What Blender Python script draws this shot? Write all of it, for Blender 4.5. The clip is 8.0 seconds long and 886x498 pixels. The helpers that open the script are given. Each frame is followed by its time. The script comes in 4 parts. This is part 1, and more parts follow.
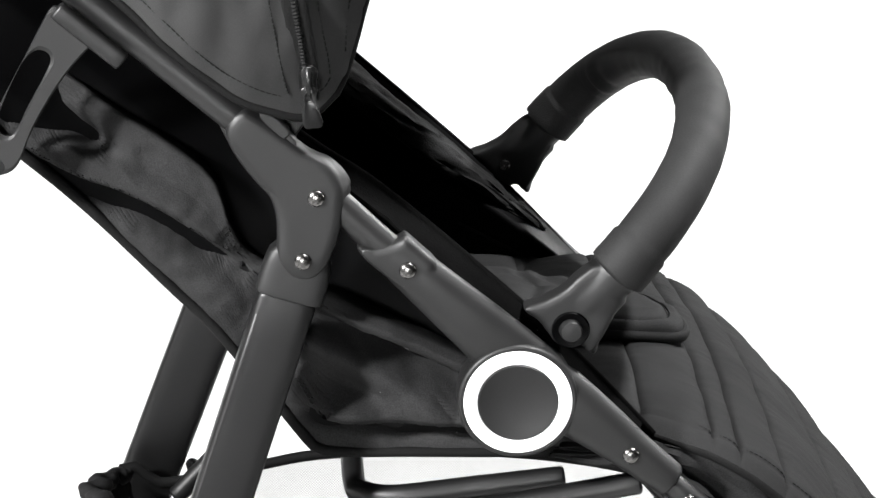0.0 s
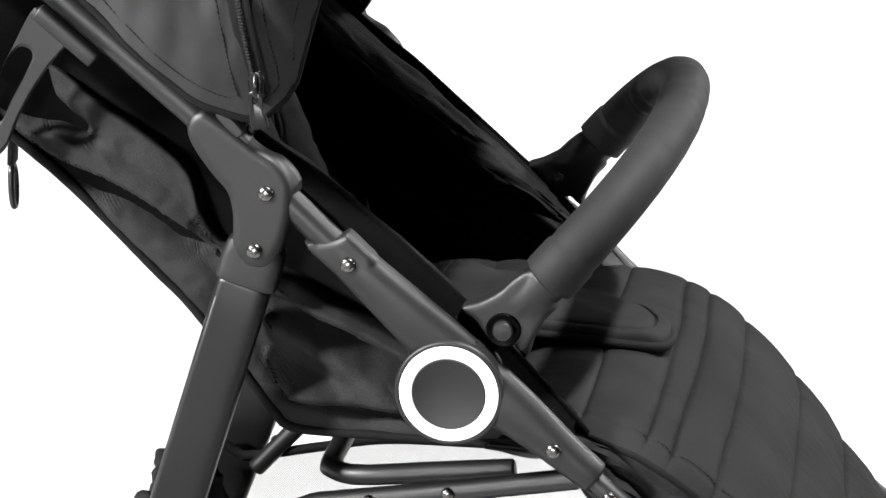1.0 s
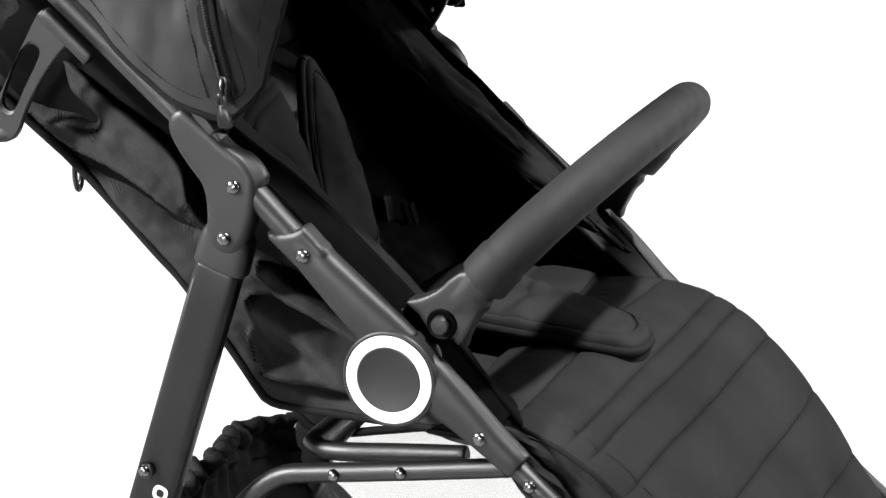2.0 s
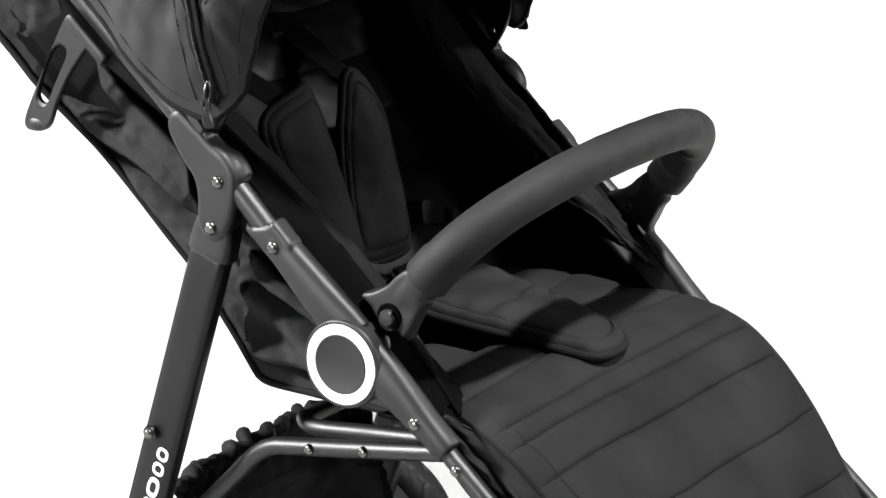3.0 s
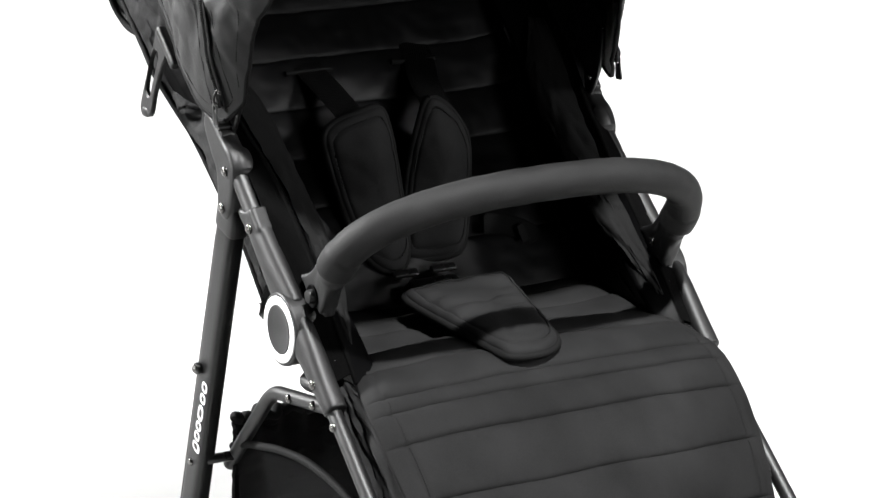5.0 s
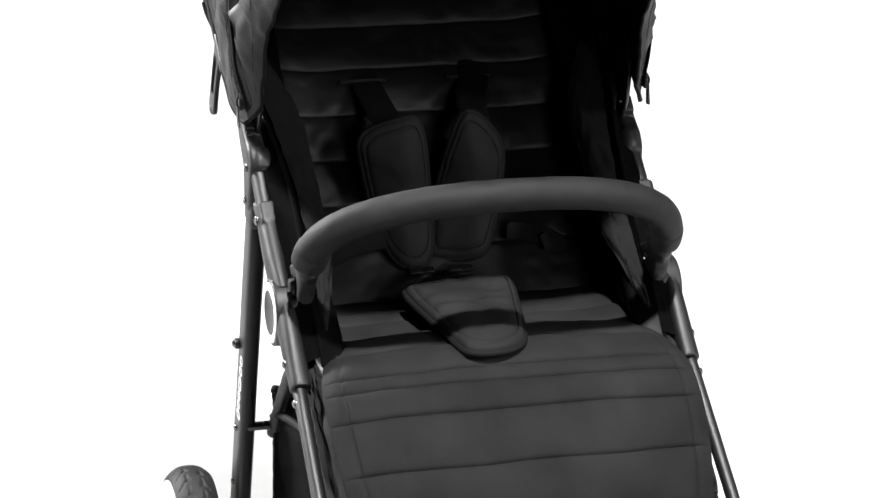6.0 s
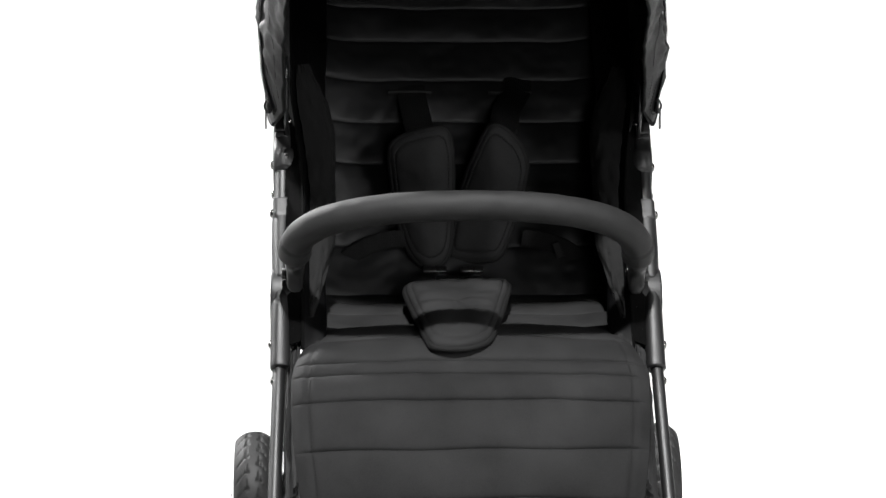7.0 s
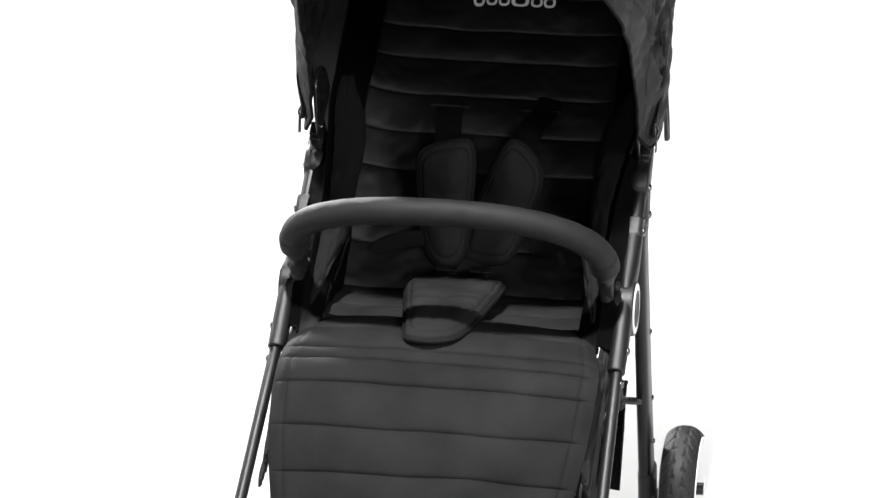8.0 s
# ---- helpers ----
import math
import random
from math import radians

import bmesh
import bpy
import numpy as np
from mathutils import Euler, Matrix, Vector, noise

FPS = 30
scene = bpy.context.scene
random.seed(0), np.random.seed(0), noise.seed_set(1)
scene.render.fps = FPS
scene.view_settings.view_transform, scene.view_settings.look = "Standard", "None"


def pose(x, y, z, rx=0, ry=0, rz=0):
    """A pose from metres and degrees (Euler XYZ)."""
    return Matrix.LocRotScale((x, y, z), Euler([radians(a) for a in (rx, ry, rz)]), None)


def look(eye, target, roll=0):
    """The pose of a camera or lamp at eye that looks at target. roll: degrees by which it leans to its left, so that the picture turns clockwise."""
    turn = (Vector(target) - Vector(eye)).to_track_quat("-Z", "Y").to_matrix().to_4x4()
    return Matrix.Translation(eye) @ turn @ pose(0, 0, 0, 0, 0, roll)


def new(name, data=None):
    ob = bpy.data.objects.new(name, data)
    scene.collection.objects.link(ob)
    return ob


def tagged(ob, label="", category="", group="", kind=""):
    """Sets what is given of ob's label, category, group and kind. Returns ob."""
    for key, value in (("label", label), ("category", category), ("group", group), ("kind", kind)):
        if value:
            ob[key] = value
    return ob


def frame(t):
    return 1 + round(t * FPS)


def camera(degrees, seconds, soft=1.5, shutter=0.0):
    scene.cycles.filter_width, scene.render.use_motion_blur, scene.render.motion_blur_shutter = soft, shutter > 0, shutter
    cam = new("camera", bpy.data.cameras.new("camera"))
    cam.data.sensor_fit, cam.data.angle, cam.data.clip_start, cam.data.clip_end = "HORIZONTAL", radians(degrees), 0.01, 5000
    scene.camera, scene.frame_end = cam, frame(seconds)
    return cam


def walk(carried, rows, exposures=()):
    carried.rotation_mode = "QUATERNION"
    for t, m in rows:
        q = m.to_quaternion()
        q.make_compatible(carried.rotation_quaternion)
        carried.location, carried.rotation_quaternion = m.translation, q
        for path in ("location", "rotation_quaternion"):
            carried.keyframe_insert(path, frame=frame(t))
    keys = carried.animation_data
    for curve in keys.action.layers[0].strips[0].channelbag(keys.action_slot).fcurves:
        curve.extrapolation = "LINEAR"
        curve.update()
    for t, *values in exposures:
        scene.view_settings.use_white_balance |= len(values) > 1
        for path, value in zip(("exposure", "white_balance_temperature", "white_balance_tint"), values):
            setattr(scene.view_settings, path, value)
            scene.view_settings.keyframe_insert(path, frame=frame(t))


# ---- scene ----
cam = camera(17.502, 8.0, soft=1.5)
# seconds, eye x y z, heading, tilt, roll (degrees)
PATH = [
    (0.0, -0.0698, -1.8465, 1.0613, 89.131, -17.272, 0.093),
    (0.5, 0.1286, -1.9017, 1.0759, 95.219, -17.125, 0.023),
    (1.0, 0.3337, -1.9422, 1.0923, 101.129, -16.972, -0.036),
    (1.5, 0.5489, -1.9662, 1.1098, 106.968, -16.825, -0.070),
    (2.0, 0.7766, -1.9712, 1.1291, 112.851, -16.680, -0.076),
    (2.5, 1.0166, -1.9527, 1.1505, 118.818, -16.545, -0.062),
    (3.0, 1.2685, -1.9065, 1.1743, 124.912, -16.428, -0.033),
    (3.5, 1.5320, -1.8280, 1.2007, 131.175, -16.338, 0.013),
    (4.0, 1.8041, -1.7137, 1.2299, 137.614, -16.263, 0.066),
    (4.5, 2.0790, -1.5551, 1.2613, 144.243, -16.218, 0.125),
    (5.0, 2.3488, -1.3486, 1.2968, 151.052, -16.213, 0.171),
    (5.5, 2.6036, -1.0978, 1.3374, 157.946, -16.286, 0.185),
    (6.0, 2.8336, -0.8067, 1.3827, 164.821, -16.428, 0.167),
    (6.5, 3.0311, -0.4782, 1.4320, 171.620, -16.609, 0.146),
    (7.0, 3.1969, -0.1239, 1.4854, 178.252, -16.810, 0.143),
    (7.5, 3.3362, 0.2493, 1.5434, 184.634, -16.997, 0.171),
    (8.0, 3.4564, 0.6368, 1.6057, 190.713, -17.131, 0.232),
]
walk(cam, [(t, pose(x, y, z, 90 + tilt, 0, heading - 90) @ pose(0, 0, 0, 0, 0, roll))
           for t, x, y, z, heading, tilt, roll in PATH])

# ---------------------------------------------------------------- light
H = 0.461         # height of the side hubs over the floor

world = bpy.data.worlds.new("studio_world")
world.use_nodes = True
world.node_tree.nodes["Background"].inputs[0].default_value = (1.0, 1.0, 1.0, 1)
world.node_tree.nodes["Background"].inputs[1].default_value = 0.005
scene.world = world


def softbox_lamp(name, eye, target, size, power, grid=180.0):
    """A square softbox; grid is the full angle that its honeycomb lets out."""
    data = bpy.data.lights.new(name, "AREA")
    data.shape, data.size, data.energy, data.spread = "SQUARE", size, power, radians(grid)
    ob = new(name, data)
    ob.matrix_world = look(eye, target)
    return ob


# one hard overhead key slightly in front of the pushchair, a box behind each shoulder of the set (the rear one added,
# with no source known there, to lift the side cloth), a low side box and a weak front box, all gridded to keep them off
# the near floor
softbox_lamp("key_softbox_lamp", (2.45, -0.15, 6.6), (0.0, 0.0, 0.5), 0.28, 20.0, 22)
softbox_lamp("added_rear_lamp", (-3.6, -3.0, 2.8), (0.0, 0.0, 0.55), 0.45, 11.0, 17)
softbox_lamp("side_softbox_lamp", (-0.8, -5.0, 0.75), (0.0, 0.0, 0.52), 1.0, 2.6, 19)
softbox_lamp("front_softbox_lamp", (5.2, 0.8, 1.55), (0.0, 0.0, 0.65), 0.9, 1.4, 18)
softbox_lamp("rim_softbox_lamp", (2.6, 3.2, 2.3), (0.0, 0.0, 0.6), 0.8, 2.2, 18)
# unseen gridded boxes, added to wash the floor behind the pushchair white
for x, y, power in ((0.75, 2.00, 42.0), (-0.90, 2.75, 32.0), (-2.60, 2.50, 32.0), (-1.70, 0.45, 38.0), (-1.85, -1.40, 36.0), (-3.90, -1.20, 36.0), (-3.95, 1.10, 33.0)):
    softbox_lamp("added_floor_wash_lamp", (x, y, 3.5), (x * 1.02, y * 1.02, 0.0), 1.0, power, 63)


# ---------------------------------------------------------------- materials
def material(name, colour, rough, metal=0.0, grain=0.0, grain_size=900.0, bump=0.0, wear=0.0, wear_size=14.0,
             spec=0.5, weave=0.0, weave_size=1400.0, crease=0.0, crease_size=40.0, lint=0.0):
    m = bpy.data.materials.new(name)
    m.use_nodes = True
    nt = m.node_tree
    b = nt.nodes["Principled BSDF"]
    b.inputs["Roughness"].default_value = rough
    b.inputs["Metallic"].default_value = metal
    b.inputs["Specular IOR Level"].default_value = spec
    co = nt.nodes.new("ShaderNodeTexCoord")
    n1 = nt.nodes.new("ShaderNodeTexNoise")
    n1.inputs["Scale"].default_value, n1.inputs["Detail"].default_value = wear_size, 6
    n2 = nt.nodes.new("ShaderNodeTexNoise")
    n2.inputs["Scale"].default_value, n2.inputs["Detail"].default_value = grain_size, 2
    for n in (n1, n2):
        nt.links.new(co.outputs["Object"], n.inputs["Vector"])
    mix = nt.nodes.new("ShaderNodeMix")
    mix.data_type = "FLOAT"
    mix.inputs["Factor"].default_value = 0.5
    nt.links.new(n1.outputs["Fac"], mix.inputs["A"])
    nt.links.new(n2.outputs["Fac"], mix.inputs["B"])
    ramp = nt.nodes.new("ShaderNodeValToRGB")
    lo = [max(0.0, c * (1 - grain - wear)) for c in colour]
    hi = [min(1.0, c * (1 + grain + wear)) for c in colour]
    ramp.color_ramp.elements[0].position, ramp.color_ramp.elements[1].position = 0.3, 0.7
    ramp.color_ramp.elements[0].color, ramp.color_ramp.elements[1].color = (*lo, 1), (*hi, 1)
    nt.links.new(mix.outputs["Result"], ramp.inputs["Fac"])
    nt.links.new(ramp.outputs["Color"], b.inputs["Base Color"])
    if lint:
        # few pale specks: small spots in some of the cells of a random pattern
        vo = nt.nodes.new("ShaderNodeTexVoronoi")
        vo.inputs["Scale"].default_value = 110
        nt.links.new(co.outputs["Object"], vo.inputs["Vector"])
        near, some, both_ = (nt.nodes.new("ShaderNodeMath") for _ in range(3))
        near.operation, near.inputs[1].default_value = "LESS_THAN", 0.045
        some.operation, some.inputs[1].default_value = "GREATER_THAN", 1.0 - lint
        both_.operation = "MULTIPLY"
        nt.links.new(vo.outputs["Distance"], near.inputs[0])
        nt.links.new(vo.outputs["Color"], some.inputs[0])
        nt.links.new(near.outputs[0], both_.inputs[0])
        nt.links.new(some.outputs[0], both_.inputs[1])
        speck = nt.nodes.new("ShaderNodeMix")
        speck.data_type = "RGBA"
        speck.inputs["B"].default_value = (0.10, 0.10, 0.10, 1)
        nt.links.new(both_.outputs[0], speck.inputs["Factor"])
        nt.links.new(ramp.outputs["Color"], speck.inputs["A"])
        nt.links.new(speck.outputs["Result"], b.inputs["Base Color"])
    rr = nt.nodes.new("ShaderNodeMapRange")
    rr.inputs["To Min"].default_value, rr.inputs["To Max"].default_value = max(0.02, rough - 0.07), min(1.0, rough + 0.07)
    nt.links.new(n1.outputs["Fac"], rr.inputs["Value"])
    nt.links.new(rr.outputs["Result"], b.inputs["Roughness"])
    height = n2.outputs["Fac"]
    if weave:
        w1, w2 = nt.nodes.new("ShaderNodeTexWave"), nt.nodes.new("ShaderNodeTexWave")
        w1.bands_direction, w2.bands_direction = "DIAGONAL", "Y"
        for w in (w1, w2):
            w.inputs["Scale"].default_value, w.inputs["Distortion"].default_value = weave_size, 0.6
            nt.links.new(co.outputs["Object"], w.inputs["Vector"])
        mul = nt.nodes.new("ShaderNodeMath")
        mul.operation = "MULTIPLY"
        nt.links.new(w1.outputs["Fac"], mul.inputs[0])
        nt.links.new(w2.outputs["Fac"], mul.inputs[1])
        add = nt.nodes.new("ShaderNodeMath")
        add.operation = "ADD"
        nt.links.new(mul.outputs[0], add.inputs[0])
        nt.links.new(n2.outputs["Fac"], add.inputs[1])
        height = add.outputs[0]
    if bump:
        bp = nt.nodes.new("ShaderNodeBump")
        bp.inputs["Strength"].default_value, bp.inputs["Distance"].default_value = bump, 0.0006
        nt.links.new(height, bp.inputs["Height"])
        nt.links.new(bp.outputs["Normal"], b.inputs["Normal"])
        if crease:
            n3 = nt.nodes.new("ShaderNodeTexNoise")
            n3.noise_type = "RIDGED_MULTIFRACTAL"
            n3.inputs["Scale"].default_value, n3.inputs["Detail"].default_value, n3.inputs["Distortion"].default_value = crease_size, 3, 0.6
            stretch = nt.nodes.new("ShaderNodeMapping")
            stretch.inputs["Scale"].default_value = (1.0, 0.7, 0.55)
            stretch.inputs["Rotation"].default_value = (0.3, 0.5, 0.0)
            nt.links.new(co.outputs["Object"], stretch.inputs["Vector"])
            nt.links.new(stretch.outputs["Vector"], n3.inputs["Vector"])
            b2 = nt.nodes.new("ShaderNodeBump")
            b2.inputs["Strength"].default_value, b2.inputs["Distance"].default_value = crease, 0.004
            nt.links.new(n3.outputs["Fac"], b2.inputs["Height"])
            nt.links.new(bp.outputs["Normal"], b2.inputs["Normal"])
            nt.links.new(b2.outputs["Normal"], b.inputs["Normal"])
    return m


# FABRIC and PADDING are one cloth; FABRIC's lighter tone stands in for side light.
FABRIC = material("black_polyester_lit_tone", (0.0165, 0.0165, 0.0167), 0.72, grain=0.6, grain_size=1250, bump=0.45, wear=0.2,
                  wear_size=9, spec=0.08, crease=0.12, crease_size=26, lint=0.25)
PADDING = material("black_polyester_shade_tone", (0.0112, 0.0112, 0.0113), 0.75, grain=0.5, grain_size=1250, bump=0.45, wear=0.2, wear_size=14, spec=0.08, crease=0.12, crease_size=30)
# A blacker cloth, darkened further to stand in for the canopy's shade.
LINING = material("black_lining_with_shade", (0.0028, 0.0028, 0.0030), 0.5, grain=0.3, grain_size=2300, bump=0.32, wear=0.2, wear_size=11,
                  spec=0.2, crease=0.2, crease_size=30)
CANVAS = material("black_canopy_nylon", (0.0190, 0.0190, 0.0190), 0.55, grain=0.35, grain_size=2300, bump=0.32, wear=0.2, wear_size=12,
                  spec=0.2, crease=0.75, crease_size=20)
# Near-black stands in for shade inside the seat sides and round the button.
SHADE_SATIN = material("shade_black_satin", (0.0010, 0.0010, 0.0011), 0.42, grain=0.2, grain_size=1000, bump=0.2, wear=0.3, wear_size=11, spec=0.05)
# Loop tape colour, taken near-black to hold the frame tube's shadow too.
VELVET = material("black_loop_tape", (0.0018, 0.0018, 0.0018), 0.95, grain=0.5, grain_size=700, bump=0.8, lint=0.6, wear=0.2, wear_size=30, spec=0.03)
PIPING = material("black_binding_tape", (0.0040, 0.0040, 0.0040), 0.75, grain=0.4, grain_size=800, bump=0.7, wear=0.15, spec=0.12)
WEBBING = material("black_webbing", (0.009, 0.009, 0.009), 0.6, spec=0.1, grain=0.4, grain_size=900, bump=0.9, weave=1, weave_size=260)
# Rib highlights and the shade between ribs are put into the colour.
for node in list(WEBBING.node_tree.nodes):
    if node.bl_idname == "ShaderNodeTexWave" and node.bands_direction == "Y":
        rib_shading = WEBBING.node_tree.nodes.new("ShaderNodeValToRGB")
        rib_shading.color_ramp.elements[0].position, rib_shading.color_ramp.elements[1].position = 0.35, 0.75
        rib_shading.color_ramp.elements[0].color, rib_shading.color_ramp.elements[1].color = (0.0010, 0.0010, 0.0010, 1), (0.0040, 0.0040, 0.0040, 1)
        node.inputs["Scale"].default_value = 150
        WEBBING.node_tree.links.new(node.outputs["Fac"], rib_shading.inputs["Fac"])
        WEBBING.node_tree.links.new(rib_shading.outputs["Color"], WEBBING.node_tree.nodes["Principled BSDF"].inputs["Base Color"])
STITCH = material("black_stitch_thread", (0.004, 0.004, 0.004), 0.8, grain=0.2, spec=0.2)
PLASTIC = material("satin_black_plastic", (0.0048, 0.0048, 0.0049), 0.50, grain=0.15, grain_size=1500, bump=0.16, wear=0.25, wear_size=18, spec=0.40, lint=0.12)
GLOSSY = material("black_moulded_plastic", (0.006, 0.006, 0.006), 0.28, grain=0.1, grain_size=1500, bump=0.05, wear=0.2, wear_size=25)
TUBE = material("matt_black_coated_aluminium", (0.0042, 0.0042, 0.0043), 0.46, grain=0.15, grain_size=1800, bump=0.12, wear=0.15, wear_size=22, spec=0.5)
LEG_COAT = material("flat_black_leg_coating", (0.0042, 0.0042, 0.0043), 0.4, grain=0.15, grain_size=1800, bump=0.12, wear=0.15, wear_size=22, spec=0.30)
FOAM = material("black_foam_grip", (0.0084, 0.0084, 0.0084), 0.66, grain=0.3, grain_size=900, bump=0.4, wear=0.2, wear_size=20, spec=0.2)
STEEL = material("polished_steel", (0.15, 0.146, 0.142), 0.26, metal=1.0, grain=0.1, grain_size=700, wear=0.3, wear_size=120)
GUNMETAL = material("dark_zip_metal", (0.03, 0.03, 0.03), 0.3, metal=0.9, grain=0.1)
WHITE = material("white_reflective_film", (0.82, 0.82, 0.82), 0.5, grain=0.02, wear=0.02, wear_size=30)
PRINT = material("pale_grey_print", (0.62, 0.62, 0.62), 0.6, grain=0.05)
RUBBER = material("black_tyre_rubber", (0.010, 0.010, 0.010), 0.6, grain=0.25, grain_size=600, bump=0.2, wear=0.25, wear_size=30, spec=0.3)
RIM = material("pale_grey_rim_plastic", (0.6, 0.6, 0.6), 0.4, grain=0.05)
FLOOR = material("white_studio_vinyl", (0.60, 0.60, 0.595), 0.7, grain=0.01, grain_size=30, wear=0.015, wear_size=0.6, spec=0.25)

# Tone of the unseen walls and ceiling, dark so that they bounce little light.
UNSEEN_SHELL = material("dark_unseen_shell", (0.03, 0.03, 0.03), 0.9, grain=0.2, grain_size=60, wear=0.2, wear_size=2)

MESH = bpy.data.materials.new("black_open_mesh")
MESH.use_nodes = True
nt = MESH.node_tree
bsdf = nt.nodes["Principled BSDF"]
bsdf.inputs["Base Color"].default_value, bsdf.inputs["Roughness"].default_value = (0.006, 0.006, 0.006, 1), 0.7
bsdf.inputs["Specular IOR Level"].default_value = 0.1
tc = nt.nodes.new("ShaderNodeTexCoord")
sep = nt.nodes.new("ShaderNodeSeparateXYZ")
nt.links.new(tc.outputs["Object"], sep.inputs[0])
waves = []
for axis in ("X", "Z"):
    mul = nt.nodes.new("ShaderNodeMath")
    mul.operation, mul.inputs[1].default_value = "MULTIPLY", 2 * math.pi / 0.0021
    nt.links.new(sep.outputs[axis], mul.inputs[0])
    sine = nt.nodes.new("ShaderNodeMath")
    sine.operation = "SINE"
    nt.links.new(mul.outputs[0], sine.inputs[0])
    waves.append(sine)
both = nt.nodes.new("ShaderNodeMath")
both.operation = "MULTIPLY"
nt.links.new(waves[0].outputs[0], both.inputs[0])
nt.links.new(waves[1].outputs[0], both.inputs[1])
cut = nt.nodes.new("ShaderNodeMath")
cut.operation, cut.inputs[1].default_value, cut.inputs[2].default_value = "MULTIPLY_ADD", -0.09, 0.74
nt.links.new(both.outputs[0], cut.inputs[0])
clear = nt.nodes.new("ShaderNodeBsdfTransparent")
mx = nt.nodes.new("ShaderNodeMixShader")
nt.links.new(cut.outputs[0], mx.inputs[0])
nt.links.new(bsdf.outputs[0], mx.inputs[1])
nt.links.new(clear.outputs[0], mx.inputs[2])
nt.links.new(mx.outputs[0], nt.nodes["Material Output"].inputs["Surface"])


# ---------------------------------------------------------------- mesh helpers
CENTRE = {}


def part(name, geo, mat, parent=None, label="", flat=False):
    """One mesh object from (points, faces), its origin at its middle, under a thing or a part."""
    v, f = geo
    v = np.asarray(v, float)
    mid = (v.min(0) + v.max(0)) / 2
    me = bpy.data.meshes.new(name)
    me.from_pydata((v - mid).tolist(), [], [tuple(int(i) for i in q) for q in f])
    bm = bmesh.new()
    bm.from_mesh(me)
    bmesh.ops.remove_doubles(bm, verts=bm.verts, dist=0.00002)
    bmesh.ops.recalc_face_normals(bm, faces=bm.faces)
    bm.to_mesh(me)
    bm.free()
    me.polygons.foreach_set("use_smooth", [not flat] * len(me.polygons))
    if not flat:
        me.set_sharp_from_angle(angle=radians(48))
        for q in me.polygons:
            if len(q.vertices) > 4:
                q.use_smooth = False
    me.materials.append(mat)
    ob = new(name, me)
    base = CENTRE.get(parent.name, np.zeros(3)) if parent else np.zeros(3)
    ob.location = mid - base
    ob.parent = parent
    CENTRE[ob.name] = mid
    if label:
        tagged(ob, label)
    return ob


def join(*geos):
    vs, fs, n = [], [], 0
    for v, f in geos:
        vs.append(np.asarray(v, float))
        fs += [tuple(i + n for i in q) for q in f]
        n += len(v)
    return np.concatenate(vs), fs


def mirror(geo):
    v = np.array(geo[0], float)
    v[:, 1] *= -1
    return v, [tuple(reversed(q)) for q in geo[1]]


def smooth_path(pts, n, closed=False):
    """Catmull-Rom through the points, resampled evenly to n points."""
    p = np.asarray(pts, float)
    m = len(p)
    out = []
    segs = m if closed else m - 1
    for i in range(segs):
        if closed:
            a, b, c, d = p[(i - 1) % m], p[i], p[(i + 1) % m], p[(i + 2) % m]
        else:
            a, b, c, d = p[max(i - 1, 0)], p[i], p[i + 1], p[min(i + 2, m - 1)]
        for t in np.linspace(0, 1, 16, endpoint=False):
            out.append(0.5 * (2 * b + (c - a) * t + (2 * a - 5 * b + 4 * c - d) * t * t + (3 * b - a - 3 * c + d) * t ** 3))
    out.append(p[0] if closed else p[-1])
    out = np.array(out)
    s = np.r_[0, np.cumsum(np.linalg.norm(np.diff(out, axis=0), axis=1))]
    q = np.linspace(0, s[-1], n + 1 if closed else n)
    r = np.stack([np.interp(q, s, out[:, k]) for k in range(p.shape[1])], 1)
    return r[:-1] if closed else r


